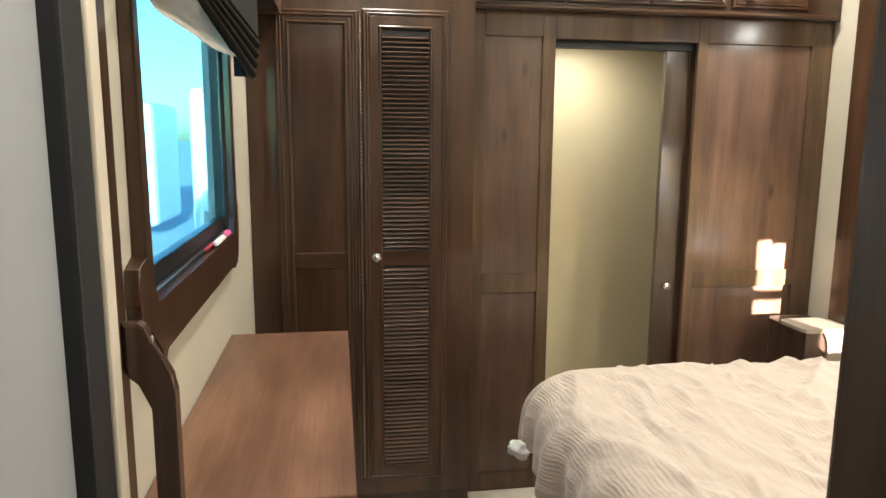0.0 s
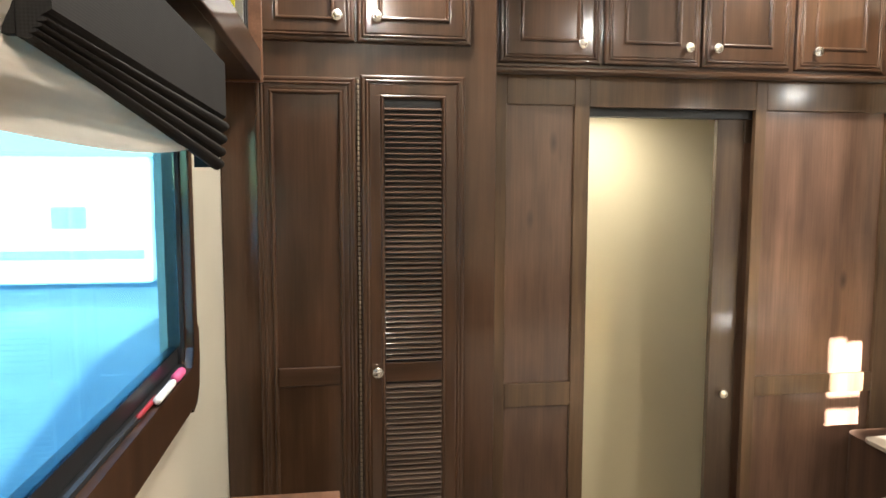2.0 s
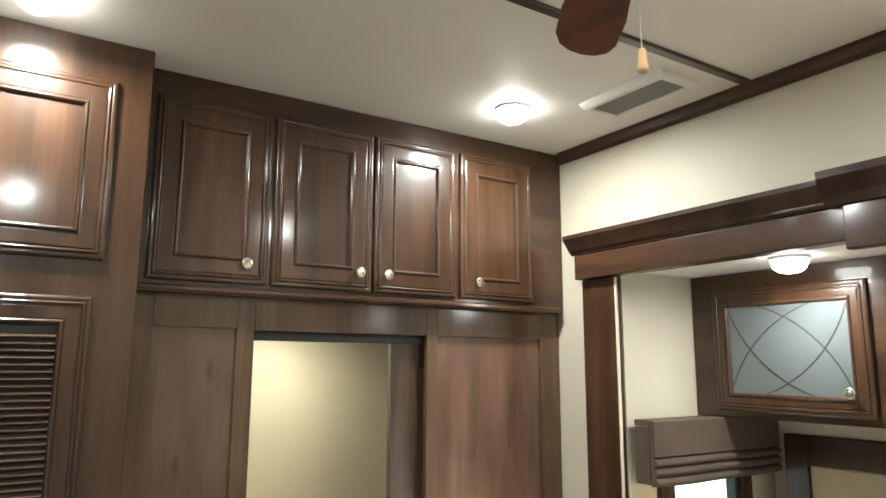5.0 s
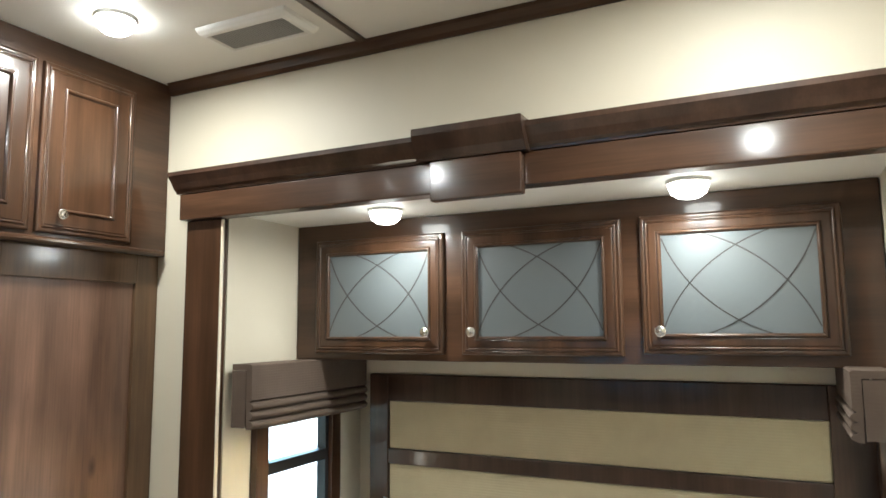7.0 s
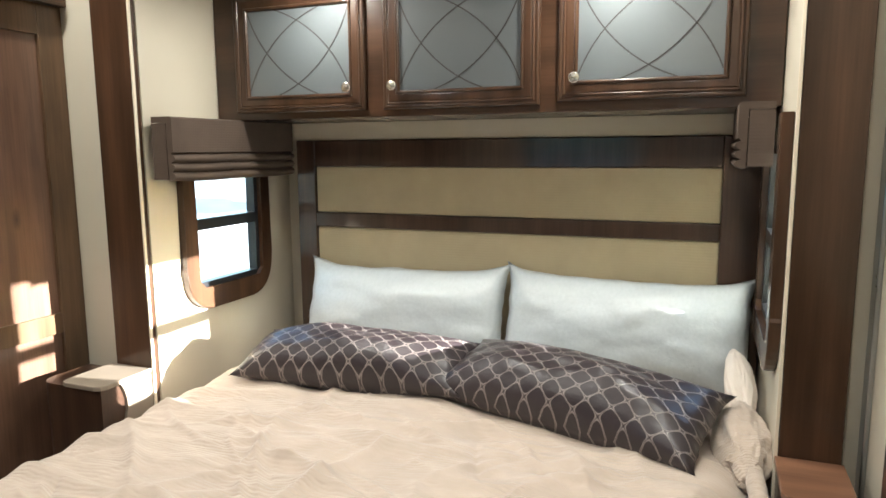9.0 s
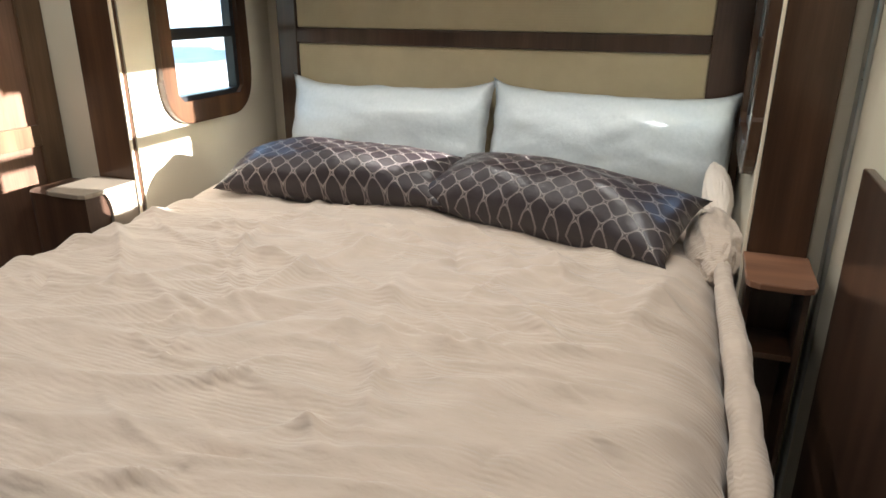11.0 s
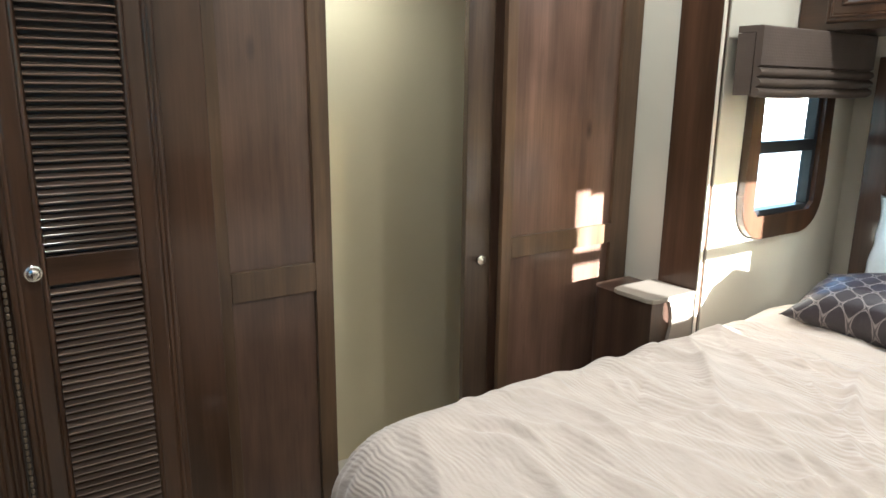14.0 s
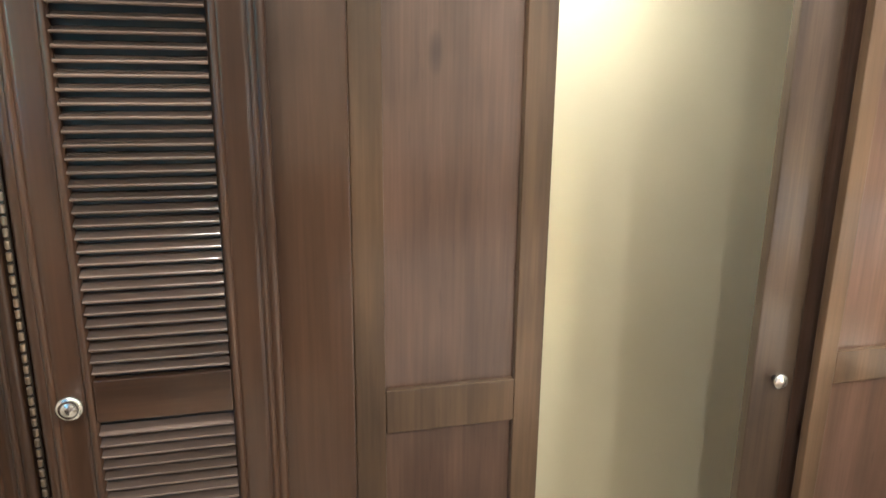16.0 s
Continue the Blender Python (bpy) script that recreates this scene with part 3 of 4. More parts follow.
def swag_valance():
    """Board above, pleats that fan out towards the far end."""
    v = thing("window_valance", (XL, 1.6, 1.7), "charcoal padded window valance with fanned pleats", "valance")
    front = -0.178
    y0, y1, top = 1.165, 2.09, 1.815
    bm = bmesh.new()
    cuts, pl_ = 24, 4
    cols = []
    for j in range(cuts + 1):
        f = j / cuts
        y = y0 + (y1 - y0) * f
        hi = 1.692 - 0.004 * f
        lo = 1.672 + (1.578 - 1.672) * f ** 1.1
        col = [(XL + 0.038, top), (front - 0.004, top), (front, top - 0.005), (front, hi + 0.006)]
        for i in range(pl_):
            for k in range(7):
                e = k / 6
                z = hi - (hi - lo) * (i + e) / pl_
                col.append((front - 0.010 - 0.004 * i + (0.006 + 0.010 * f) * math.sin(math.pi * e) ** 0.7, z))
        col += [(front - 0.030, lo + 0.002), (front - 0.030, top - 0.02), (XL + 0.038, top - 0.02)]
        cols.append([bm.verts.new((x, y, z)) for x, z in col])
    for c0, c1 in zip(cols, cols[1:]):
        for i in range(len(c0)):
            k = (i + 1) % len(c0)
            bm.faces.new([c0[i], c0[k], c1[k], c1[i]])
    bm.faces.new(cols[0]), bm.faces.new(cols[-1][::-1])
    part("cover", bm, VALCLOTH, v)
    part("side", boxes((XL + 0.038, front - 0.031, y0, y0 + 0.012, 1.676, top - 0.021)), VALCLOTH, v)
    part("side", boxes((XL + 0.038, front - 0.031, y1 - 0.012, y1, 1.584, top - 0.021)), VALCLOTH, v)


swag_valance()


def roman_shade(name, label, m, u0, u1, vtop, vlow, w):
    """A half-raised cloth shade, sagging between its cords."""
    s = thing(name, m @ Vector(((u0 + u1) / 2, vlow, w)), label, "shade")
    bm = bmesh.new()
    nu, nv = 40, 26
    g = []
    for j in range(nv + 1):
        f = j / nv
        row = []
        for i in range(nu + 1):
            e = i / nu
            sag = 0.022 * math.sin(math.pi * e) ** 0.8 - 0.045 * e
            v = vtop + (vlow - vtop) * f - sag * f
            fold = 0.012 * math.sin(f * 3 * 2 * math.pi + 2.2 * math.sin(math.pi * e)) * f
            row.append(bm.verts.new((u0 + (u1 - u0) * e, v, w + fold)))
        g.append(row)
    for j in range(nv):
        for i in range(nu):
            bm.faces.new([g[j][i], g[j][i + 1], g[j + 1][i + 1], g[j + 1][i]])
    bmesh.ops.solidify(bm, geom=bm.faces[:], thickness=0.003)
    bmesh.ops.transform(bm, matrix=m, verts=bm.verts)
    part("cloth", bm, SHADECLOTH, s, smooth=True)


roman_shade("roman_shade", "cream fabric shade half raised over the window", facing("+x", XL + 0.037), 1.11, 2.05, 1.79, 1.592, 0.034)

# small things on the window ledge
for nm, lab, cat, y0, y1, mat, th in (("marker_pen", "white marker pen on the window ledge", "pen", 1.80, 1.94, WHITEPL, 0.008), ("lighter", "pink plastic lighter on the window ledge", "lighter", 1.945, 2.02, PINK, 0.010), ("pen", "dark red pen on the window ledge", "pen", 1.72, 1.85, RED, 0.005)):
    bm = bmesh.new()
    lathe(bm, [(th * 0.5, 0), (th, 0.006), (th, y1 - y0 - 0.02), (th * 0.6, y1 - y0 - 0.006), (th * 0.3, y1 - y0)], 12, Matrix.Translation((XL + 0.014 - (0.011 if nm == "pen" else 0), y0, 1.139 + th)) @ pose(0, 0, 0, -90, 0, 0))
    tagged(part(nm, bm, mat, smooth=True), lab, cat)

# ---- overhead shelf cabinet over the window ----
oc = thing("overhead_cabinet", (-0.2, 1.8, 1.85), "dark wooden overhead cabinet with a shelf lip above the window", "cabinet")
OX = -0.155
part("shelf", boxes((XL + 0.001, OX - 0.02, 1.35, 2.60, 1.852, 1.868)), SHADOWWOOD, oc)
part("lip", boxes((OX - 0.02, OX, 1.35, 2.60, 1.850, 1.935), bev=0.003), WOOD_H, oc)
part("end_panel", boxes((XL + 0.001, OX, 1.33, 1.35, 1.850, C - 0.002), bev=0.003), WOOD, oc)
part("end_panel", boxes((XL + 0.001, OX + 0.004, 2.602, 2.612, 1.845, C - 0.002), bev=0.002), TOPWOOD, oc)
MO = facing("+x", -0.240)
part("body", boxes((XL + 0.001, -0.240, 1.352, 2.598, 1.87, C - 0.002)), WOOD_H, oc)
for i in range(3):
    a = 1.37 + i * 0.335
    cabinet_door(oc, MO, a, a + 0.325, 1.95, 2.50, 0.07, (a + (0.03 if i % 2 else 0.295), 1.99))
for nm, lab, y, hh, mat, cat in (("folder", "grey plastic folder standing on the shelf", 2.44, 0.42, STEEL, "folder"), ("book", "dark book standing on the shelf", 2.49, 0.36, BLACK, "book"), ("folder", "dark folder standing on the shelf", 2.53, 0.40, VALCLOTH, "folder")):
    bm = boxes((-0.228, -0.182, y, y + 0.014, 1.8685, 1.8685 + hh), bev=0.002)
    tagged(part(nm, bm, mat), lab, cat)
tagged(part("yellow_strip", prism([(-0.212, 1.8685), (-0.190, 1.8685), (-0.178, 2.10), (-0.186, 2.10)], "y", 2.30, 2.306, 0.001), YELLOW), "bright yellow strip standing on the shelf", "strip")

# ---- bed slide-out ----
bc = thing("bed_cabinet", (2.6, 1.4, 1.53), "dark wooden cabinet over the bed with three frosted glass doors", "cabinet")
part("body", boxes((2.49, XB - 0.002, YA + 0.003, YB - 0.003, 1.53, ZS - 0.002), bev=0.003), WOOD_H, bc)
MB = facing("-x", 2.49)


def arc_strip(m, pts, w):
    bm = bmesh.new()
    prev = None
    for i, p in enumerate(pts):
        q = pts[min(i + 1, len(pts) - 1)]
        o = pts[max(i - 1, 0)]
        t = Vector((q[0] - o[0], q[1] - o[1])).normalized()
        nrm = Vector((-t.y, t.x)) * w / 2
        cur = [bm.verts.new((p[0] + sx * nrm.x, p[1] + sx * nrm.y, h)) for sx, h in ((1, 0.0090), (1, 0.0103), (-1, 0.0103), (-1, 0.0090))]
        if prev:
            for k in range(4):
                bm.faces.new([prev[k], prev[(k + 1) % 4], cur[(k + 1) % 4], cur[k]])
        prev = cur
    bmesh.ops.transform(bm, matrix=m, verts=bm.verts)
    return bm


def glass_door(y_hi, y_lo, z0, z1, kn):
    u0, u1, s = -y_hi, -y_lo, 0.062
    d = part("door", door_frame(MB, u0, u1, z0, z1, s), WOOD, bc, "framed frosted glass door")
    part("glass", panel_bm(MB, u0 + s, u1 - s, z0 + s, z1 - s), FROST, d, "frosted glass with etched arcs")
    a, b, c, e = u0 + s, u1 - s, z0 + s, z1 - s
    W, H = b - a, e - c
    k = 24
    for fx in (0, 1):
        for which in (0, 1):
            pts = []
            for i in range(k + 1):
                t = math.pi / 2 * i / k
                if which == 0:
                    x, y = 0.70 * (1 - math.cos(t)), 0.97 * (1 - math.sin(t))
                else:
                    x, y = 0.28 + 0.72 * math.sin(t), 0.06 + 0.94 * math.cos(t)
                f = i / k
                sx, sy = ((0.70 * f, 0.97 * (1 - f)) if which == 0 else (0.28 + 0.72 * f, 0.06 + 0.94 * (1 - f)))
                x, y = x * 0.55 + sx * 0.45, y * 0.55 + sy * 0.45
                x = 0.004 + 0.992 * (1 - x if fx else x)
                pts.append((a + W * x, c + H * y))
            part("etched_line", arc_strip(MB, pts, 0.0045), ETCH, d)
    knob(d, MB, *kn)


glass_door(2.299, 1.756, 1.554, 1.979, (-1.817, 1.631))
glass_door(1.687, 1.142, 1.554, 1.979, (-1.643, 1.631))
glass_door(1.084, 0.543, 1.562, 1.982, (-1.029, 1.631))

structure("trim_filler", boxes((2.835, 2.85, YA + 0.002, YB - 0.002, 1.459, 1.528)), WALL, "beige filler strip between headboard and cabinet", "trim")
hb = thing("headboard", (2.8, 1.38, F), "dark wooden headboard with tan padded panels", "headboard")
hx = 2.825
for nm, s in (("stile", (hx, XB - 0.002, 2.186, 2.274, F, 1.457)), ("stile", (hx, XB - 0.002, 0.45, 0.588, F, 1.457)), ("top_rail", (hx, XB - 0.002, 0.588, 2.186, 1.348, 1.457)), ("rail", (hx, XB - 0.002, 0.588, 2.186, 1.096, 1.156))):
    part(nm, boxes(s, bev=0.004), SHADOWWOOD, hb)
part("padded_panel", boxes((hx + 0.012, XB - 0.004, 0.588, 2.186, 1.156, 1.348), bev=0.006), PADDING, hb, "tan linen padded panel")
part("padded_panel", boxes((hx + 0.012, XB - 0.004, 0.588, 2.186, 0.55, 1.096), bev=0.006), PADDING, hb, "tan linen padded panel")


def bed_window(name, y_in, out, bx, lab):
    """A small sliding window in a side wall of the slide-out. out: the way outdoors, 1 or -1."""
    w = thing(name, ((bx + BX1) / 2, y_in, BZ0), lab, "window", kind="structure")
    ya, yb = sorted((y_in - out * 0.010, y_in + out * 0.03))
    bm = boxes((bx, bx + 0.022, ya, yb, BZ0, BZ1), (BX1 - 0.022, BX1, ya, yb, BZ0, BZ1), (bx + 0.022, BX1 - 0.022, ya, yb, BZ0, BZ0 + 0.022), (bx + 0.022, BX1 - 0.022, ya, yb, BZ1 - 0.022, BZ1),
               (bx + 0.022, BX1 - 0.022, ya, yb, 1.124, 1.165))
    part("frame", bm, BLACKALU, w, "black aluminium frame with a middle bar")
    yg = y_in + out * 0.018
    for a, b in ((BZ0 + 0.022, 1.124), (1.165, BZ1 - 0.022)):
        g = part("pane", boxes((bx + 0.022, BX1 - 0.022, yg - 0.002, yg + 0.002, a, b)), CLEAR, w)
        g.visible_shadow = False
    x0, x1, z0 = bx - 0.058, 2.752, 0.825
    r = 0.13
    oc_ = [(x0, 1.50), (x0, z0 + r + 0.04), (x0 - 0.006, z0 + r + 0.03)]
    oc_ += [(x0 + r - r * math.cos(a), z0 + r - r * math.sin(a)) for a in [i * math.pi / 16 for i in range(9)]]
    oc_ += [(x1 - r + r * math.sin(a), z0 + r - r * math.cos(a)) for a in [i * math.pi / 16 for i in range(9)]]
    oc_ += [(x1 + 0.006, z0 + r + 0.03), (x1, z0 + r + 0.04), (x1, 1.50)]
    ic = [(BX1 - 0.001, 1.50), (BX1 - 0.001, BZ0 + 0.03), (BX1 - 0.03, BZ0 + 0.001), (bx + 0.03, BZ0 + 0.001), (bx + 0.001, BZ0 + 0.03), (bx + 0.001, 1.50)]
    a, b = sorted((y_in, y_in - out * 0.03))
    part("surround", prism(oc_ + ic, "y", a, b, 0.004), WOOD, w, "brown wooden surround with rounded corners")


bed_window("window_north", YB, 1, BX0, "small bedside window with black frame and wooden surround")
bed_window("window_south", YA, -1, SX0, "small bedside window with black frame letting low sun in")
box_valance("bedside_valance", "brown fabric box valance over the bedside window", facing("-y", YB - 0.031), 2.115, 2.815, 1.318, 1.53, 0.085, BROWNCLOTH, 3)
MS = Matrix(((-1, 0, 0, 0), (0, 0, 1, YA + 0.031), (0, 1, 0, 0), (0, 0, 0, 1)))
box_valance("bedside_valance", "brown fabric box valance over the sunny bedside window", MS, -2.815, -2.30, 1.362, 1.535, 0.088, BROWNCLOTH, 3)

sp = thing("power_outlet", (2.16, YB, 0.95), "white wall socket plate beside the bed", "outlet")
part("plate", boxes((2.135, 2.171, YB - 0.006, YB, 0.93, 1.02), bev=0.003), WHITEPL, sp)
for z in (0.955, 0.993):
    part("socket", boxes((2.143, 2.163, YB - 0.008, YB - 0.0062, z - 0.012, z + 0.012), bev=0.001), GREYMESH, sp)


def nightstand(y0, y1, closed, lab):
    n = thing("nightstand", (2.0, (y0 + y1) / 2, F), lab, "nightstand")
    r = 0.03
    top = [(2.078, y0), (1.86 + r, y0), (1.86 + 0.009, y0 + 0.009), (1.86, y0 + r), (1.86, y1 - r), (1.86 + 0.009, y1 - 0.009), (1.86 + r, y1), (2.078, y1)]
    part("top", prism(top, "z", 0.657, 0.673, 0.003), TAUPE if closed else TOPWOOD, n, "thin taupe laminate top" if closed else "brown wooden top")
    if closed:
        edge = [(1.945, 0.656), (1.958, 0.632), (1.966, 0.60), (1.966, 0.565), (1.956, 0.525), (1.945, 0.49), (1.940, 0.44), (1.940, F)]
        part("side_panel", prism([(2.077, F), (2.077, 0.656)] + edge, "y", y0 + 0.002, y0 + 0.014), TAUPE, n, "taupe laminate side panel")
        k = [(2.077, y0 + 0.015), (1.874, y0 + 0.015), (1.874, y1 + 0.055)] + [(1.874 + 0.055 * (1 - math.cos(a)), y1 + 0.055 + 0.055 * math.sin(a)) for a in [i * math.pi / 16 for i in range(1, 9)]] + [(2.077, y1 + 0.11)]
        part("body", prism(k, "z", F, 0.656), SHADOWWOOD, n, "dark wooden body")
        return
    part("side", boxes((1.92, 2.077, y0 + 0.006, y0 + 0.020, F, 0.656), bev=0.002), SHADOWWOOD, n)
    part("side", boxes((1.92, 2.077, y1 - 0.020, y1 - 0.006, F, 0.656), bev=0.002), SHADOWWOOD, n)
    part("back", boxes((2.062, 2.077, y0 + 0.021, y1 - 0.021, F, 0.656)), SHADOWWOOD, n)
    for z in (F + 0.06, 0.46):
        part("shelf", boxes((1.92, 2.061, y0 + 0.021, y1 - 0.021, z, z + 0.015), bev=0.001), WOOD, n)


nightstand(2.402, 2.585, True, "small dark bedside stand with thin taupe laminate top")
nightstand(0.30, 0.45, False, "small dark wooden bedside shelf unit beside the partition")

# ---- bed ----
bed = thing("bed", (1.7, 1.38, F), "wide bed platform and mattress in the slide-out", "bed")
part("platform", boxes((0.86, hx - 0.002, 0.56, 2.24, F, 0.28), bev=0.006), CREAMTRIM, bed)
part("mattress", boxes((0.78, hx - 0.004, 0.52, 2.28, 0.281, 0.545), bev=0.05), WHITEPL, bed)

m_, n_, l_, b_ = nodes_of("crinkled_beige_comforter")
uvn = n_.new("ShaderNodeUVMap")
uvn.uv_map = "cloth"
dist = noise_at(n_, l_, 3.0, 3, (1, 1, 1), uvn.outputs[0])
mixv = n_.new("ShaderNodeVectorMath")
mixv.operation = "MULTIPLY_ADD"
mixv.inputs[1].default_value = (0.085, 0.0, 0.0)
l_.new(dist.outputs["Color"], mixv.inputs[0]), l_.new(uvn.outputs[0], mixv.inputs[2])
wv = n_.new("ShaderNodeTexWave")
wv.bands_direction = "X"
wv.inputs["Scale"].default_value, wv.inputs["Distortion"].default_value, wv.inputs["Detail"].default_value = 25.0, 1.6, 2.0
wv.inputs["Detail Scale"].default_value = 0.6
l_.new(mixv.outputs[0], wv.inputs["Vector"])
patch = noise_at(n_, l_, 4.5, 3, (1, 1, 1), uvn.outputs[0])
pr = ramp(n_, [(0.42, (0.04, 0.04, 0.04)), (0.64, (1, 1, 1))])
l_.new(patch.outputs["Fac"], pr.inputs[0])
hm = n_.new("ShaderNodeMath")
hm.operation = "MULTIPLY"
l_.new(wv.outputs["Fac"], hm.inputs[0]), l_.new(pr.outputs[0], hm.inputs[1])
big = noise_at(n_, l_, 11.0, 4, (1.6, 0.7, 1), uvn.outputs[0])
rid = noise_at(n_, l_, 3.4, 2.5, (1.5, 0.75, 1), uvn.outputs[0])
rid.noise_type = "RIDGED_MULTIFRACTAL"
first = bump(n_, l_, b_, big.outputs["Fac"], 0.7, 0.018)
first = bump(n_, l_, b_, rid.outputs["Fac"], 0.7, 0.011, first)
fine = noise_at(n_, l_, 10.0, 2, (1.7, 0.8, 1), mixv.outputs[0])
fine.noise_type = "RIDGED_MULTIFRACTAL"
first = bump(n_, l_, b_, fine.outputs["Fac"], 0.6, 0.006, first)
bump(n_, l_, b_, hm.outputs[0], 0.40, 0.0034, first)
cc = ramp(n_, [(0.3, (0.425, 0.348, 0.283)), (0.7, (0.50, 0.412, 0.338))])
l_.new(big.outputs["Fac"], cc.inputs[0]), l_.new(cc.outputs[0], b_.inputs["Base Color"])
b_.inputs["Roughness"].default_value, b_.inputs["Sheen Weight"].default_value = 0.75, 0.25
COMFORTER = m_

BEDX0, BEDX1, BEDY0, BEDY1, BEDZ = 0.662, 2.80, 0.46, 2.365, 0.612


def comforter():
    r = 0.18
    fx0, fy0, fy1 = BEDX0 + r, BEDY0 + r, BEDY1 - r
    hang = 0.42
    nx, ny = 350, 350
    rng = random.Random(5)
    creases = []
    for _ in range(130):
        a = rng.gauss(math.pi / 2 - 0.15, 0.45)
        creases.append((rng.uniform(0.75, 2.5), rng.uniform(0.55, 2.3), math.cos(a), math.sin(a), rng.uniform(0.06, 0.28), rng.uniform(0.008, 0.020), rng.uniform(0.006, 0.021) * rng.choice((1, 1, 1, -0.6)), rng.uniform(-1.6, 1.6)))
    for _ in range(170):
        a = rng.gauss(math.pi / 2 - 0.1, 0.7)
        creases.append((rng.uniform(0.7, 2.5), rng.uniform(0.5, 2.33), math.cos(a), math.sin(a), rng.uniform(0.03, 0.13), rng.uniform(0.0065, 0.011), rng.uniform(0.004, 0.011) * rng.choice((1, 1, -0.8)), rng.uniform(-5, 5)))
    # long folds that run from the pillows towards the foot
    for _ in range(16):
        a = rng.gauss(0.25, 0.5)
        creases.append((rng.uniform(1.3, 2.2), rng.uniform(0.6, 2.1), math.cos(a), math.sin(a), rng.uniform(0.15, 0.36), rng.uniform(0.014, 0.03), rng.uniform(0.012, 0.026), rng.uniform(-0.9, 0.9)))
    smin, smax = -hang, BEDX1 - fx0
    tmin, tmax = -hang, (fy1 - fy0) + hang
    bm = bmesh.new()
    uv = bm.loops.layers.uv.new("cloth")
    grid, coords, fades = [], {}, []
    for i in range(nx + 1):
        s = smin + (smax - smin) * i / nx
        row = []
        for j in range(ny + 1):
            t = tmin + (tmax - tmin) * j / ny
            dx = min(0.0, s)
            dy = t if t < 0 else (t - (fy1 - fy0) if t > fy1 - fy0 else 0.0)
            ln = math.hypot(dx, dy)
            px, py = fx0 + max(0.0, s), fy0 + min(max(t, 0.0), fy1 - fy0)
            deep = px > 2.05
            if ln > 0:
                nx_, ny_ = dx / ln, dy / ln
                lc = min(ln, hang * (0.93 + 0.07 * math.sin(7 * s + 5 * t)))
                if lc < r * math.pi / 2:
                    h, d = r * math.sin(lc / r), r * (1 - math.cos(lc / r))
                else:
                    h, d = r, r + lc - r * math.pi / 2
                wob = (0.022 * math.sin(19 * (s * ny_ - t * nx_) + 2.0) + 0.014 * math.sin(41 * (s * ny_ - t * nx_))) * min(1, d / 0.25)
                if deep:
                    wob = 0.0
                h += wob * (0.6 if dy else 1.0) + (0.012 * min(1, d / 0.3) if dx else 0)
                x, y, z = px + nx_ * h, py + ny_ * h, BEDZ - d
            else:
                x, y, z = px, py, BEDZ
            v = Vector((x * 2.1, y * 3.4, z))
            wr_ = noise.noise(v) * 0.020 + noise.noise(Vector((x * 9 + 2.5 * math.sin(2 * y), y * 4.2, 3))) * 0.007
            ridge = 1 - abs(noise.noise(Vector((x * 5.5 + 1.1 * y, y * 2.1 - 0.7 * x, 7))))
            wr_ += 0.016 * max(0, ridge - 0.72) / 0.28
            fade = 1.0 if ln == 0 else max(0.25, 1 - ln / 0.3)
            lift = 0.0
            if x > 2.0:
                lift = -0.012 * (x - 2.0)
            z += wr_ * fade + lift
            fades.append(fade)
            y = min(max(y, BEDY0 - 0.008), BEDY1 + 0.016) if x > 1.84 else y
            row.append(bm.verts.new((x, y, z)))
            coords[row[-1]] = (s, t)
        grid.append(row)
    flat = [v for row in grid for v in row]
    xs, ys = np.array([v.co.x for v in flat]), np.array([v.co.y for v in flat])
    rise = np.zeros(len(flat))
    for cx, cy, ca, sa, L_, wd, ht, bend in creases:
        du, dv = (xs - cx) * ca + (ys - cy) * sa, -(xs - cx) * sa + (ys - cy) * ca
        dv = np.abs(dv - bend * du * du)
        rise += ht * np.exp(-(du / L_) ** 2 * 2 - (dv / wd) ** 1.5)
    for v, up, fade in zip(flat, rise, fades):
        v.co.z += up * fade
    for i in range(nx):
        for j in range(ny):
            f = bm.faces.new([grid[i][j], grid[i + 1][j], grid[i + 1][j + 1], grid[i][j + 1]])
            f.smooth = True
            for lp in f.loops:
                lp[uv].uv = coords[lp.vert]
    return tagged(part("comforter", bm, COMFORTER, smooth=True), "rumpled beige crinkle cotton comforter spread over the bed", "comforter")


comforter()

# pillows
pm, pn, pl, pb = nodes_of("lattice_satin")
pu = pn.new("ShaderNodeUVMap")
pu.uv_map = "cloth"
sepv = pn.new("ShaderNodeSeparateXYZ")
pl.new(pu.outputs[0], sepv.inputs[0])


def mathn(op, a, b=None, v=None):
    q = pn.new("ShaderNodeMath")
    q.operation = op
    pl.new(a, q.inputs[0])
    if b is not None:
        pl.new(b, q.inputs[1])
    if v is not None:
        q.inputs[1].default_value = v
    return q.outputs[0]


cu = mathn("COSINE", mathn("MULTIPLY", sepv.outputs[0], v=2 * math.pi / 0.076))
cv = mathn("COSINE", mathn("MULTIPLY", sepv.outputs[1], v=2 * math.pi / 0.060))
hh = mathn("ABSOLUTE", mathn("ADD", cu, cv))
band = mathn("ABSOLUTE", mathn("SUBTRACT", hh, v=0.13))
lr = ramp(pn, [(0.04, (1, 1, 1)), (0.13, (0, 0, 0))])
pl.new(band, lr.inputs[0])
mixc = pn.new("ShaderNodeMix")
mixc.data_type = "RGBA"
mixc.inputs[6].default_value, mixc.inputs[7].default_value = (0.032, 0.024, 0.027, 1), (0.23, 0.20, 0.185, 1)
pl.new(lr.outputs[0], mixc.inputs[0]), pl.new(mixc.outputs[2], pb.inputs["Base Color"])
pb.inputs["Roughness"].default_value, pb.inputs["Sheen Weight"].default_value = 0.34, 0.0
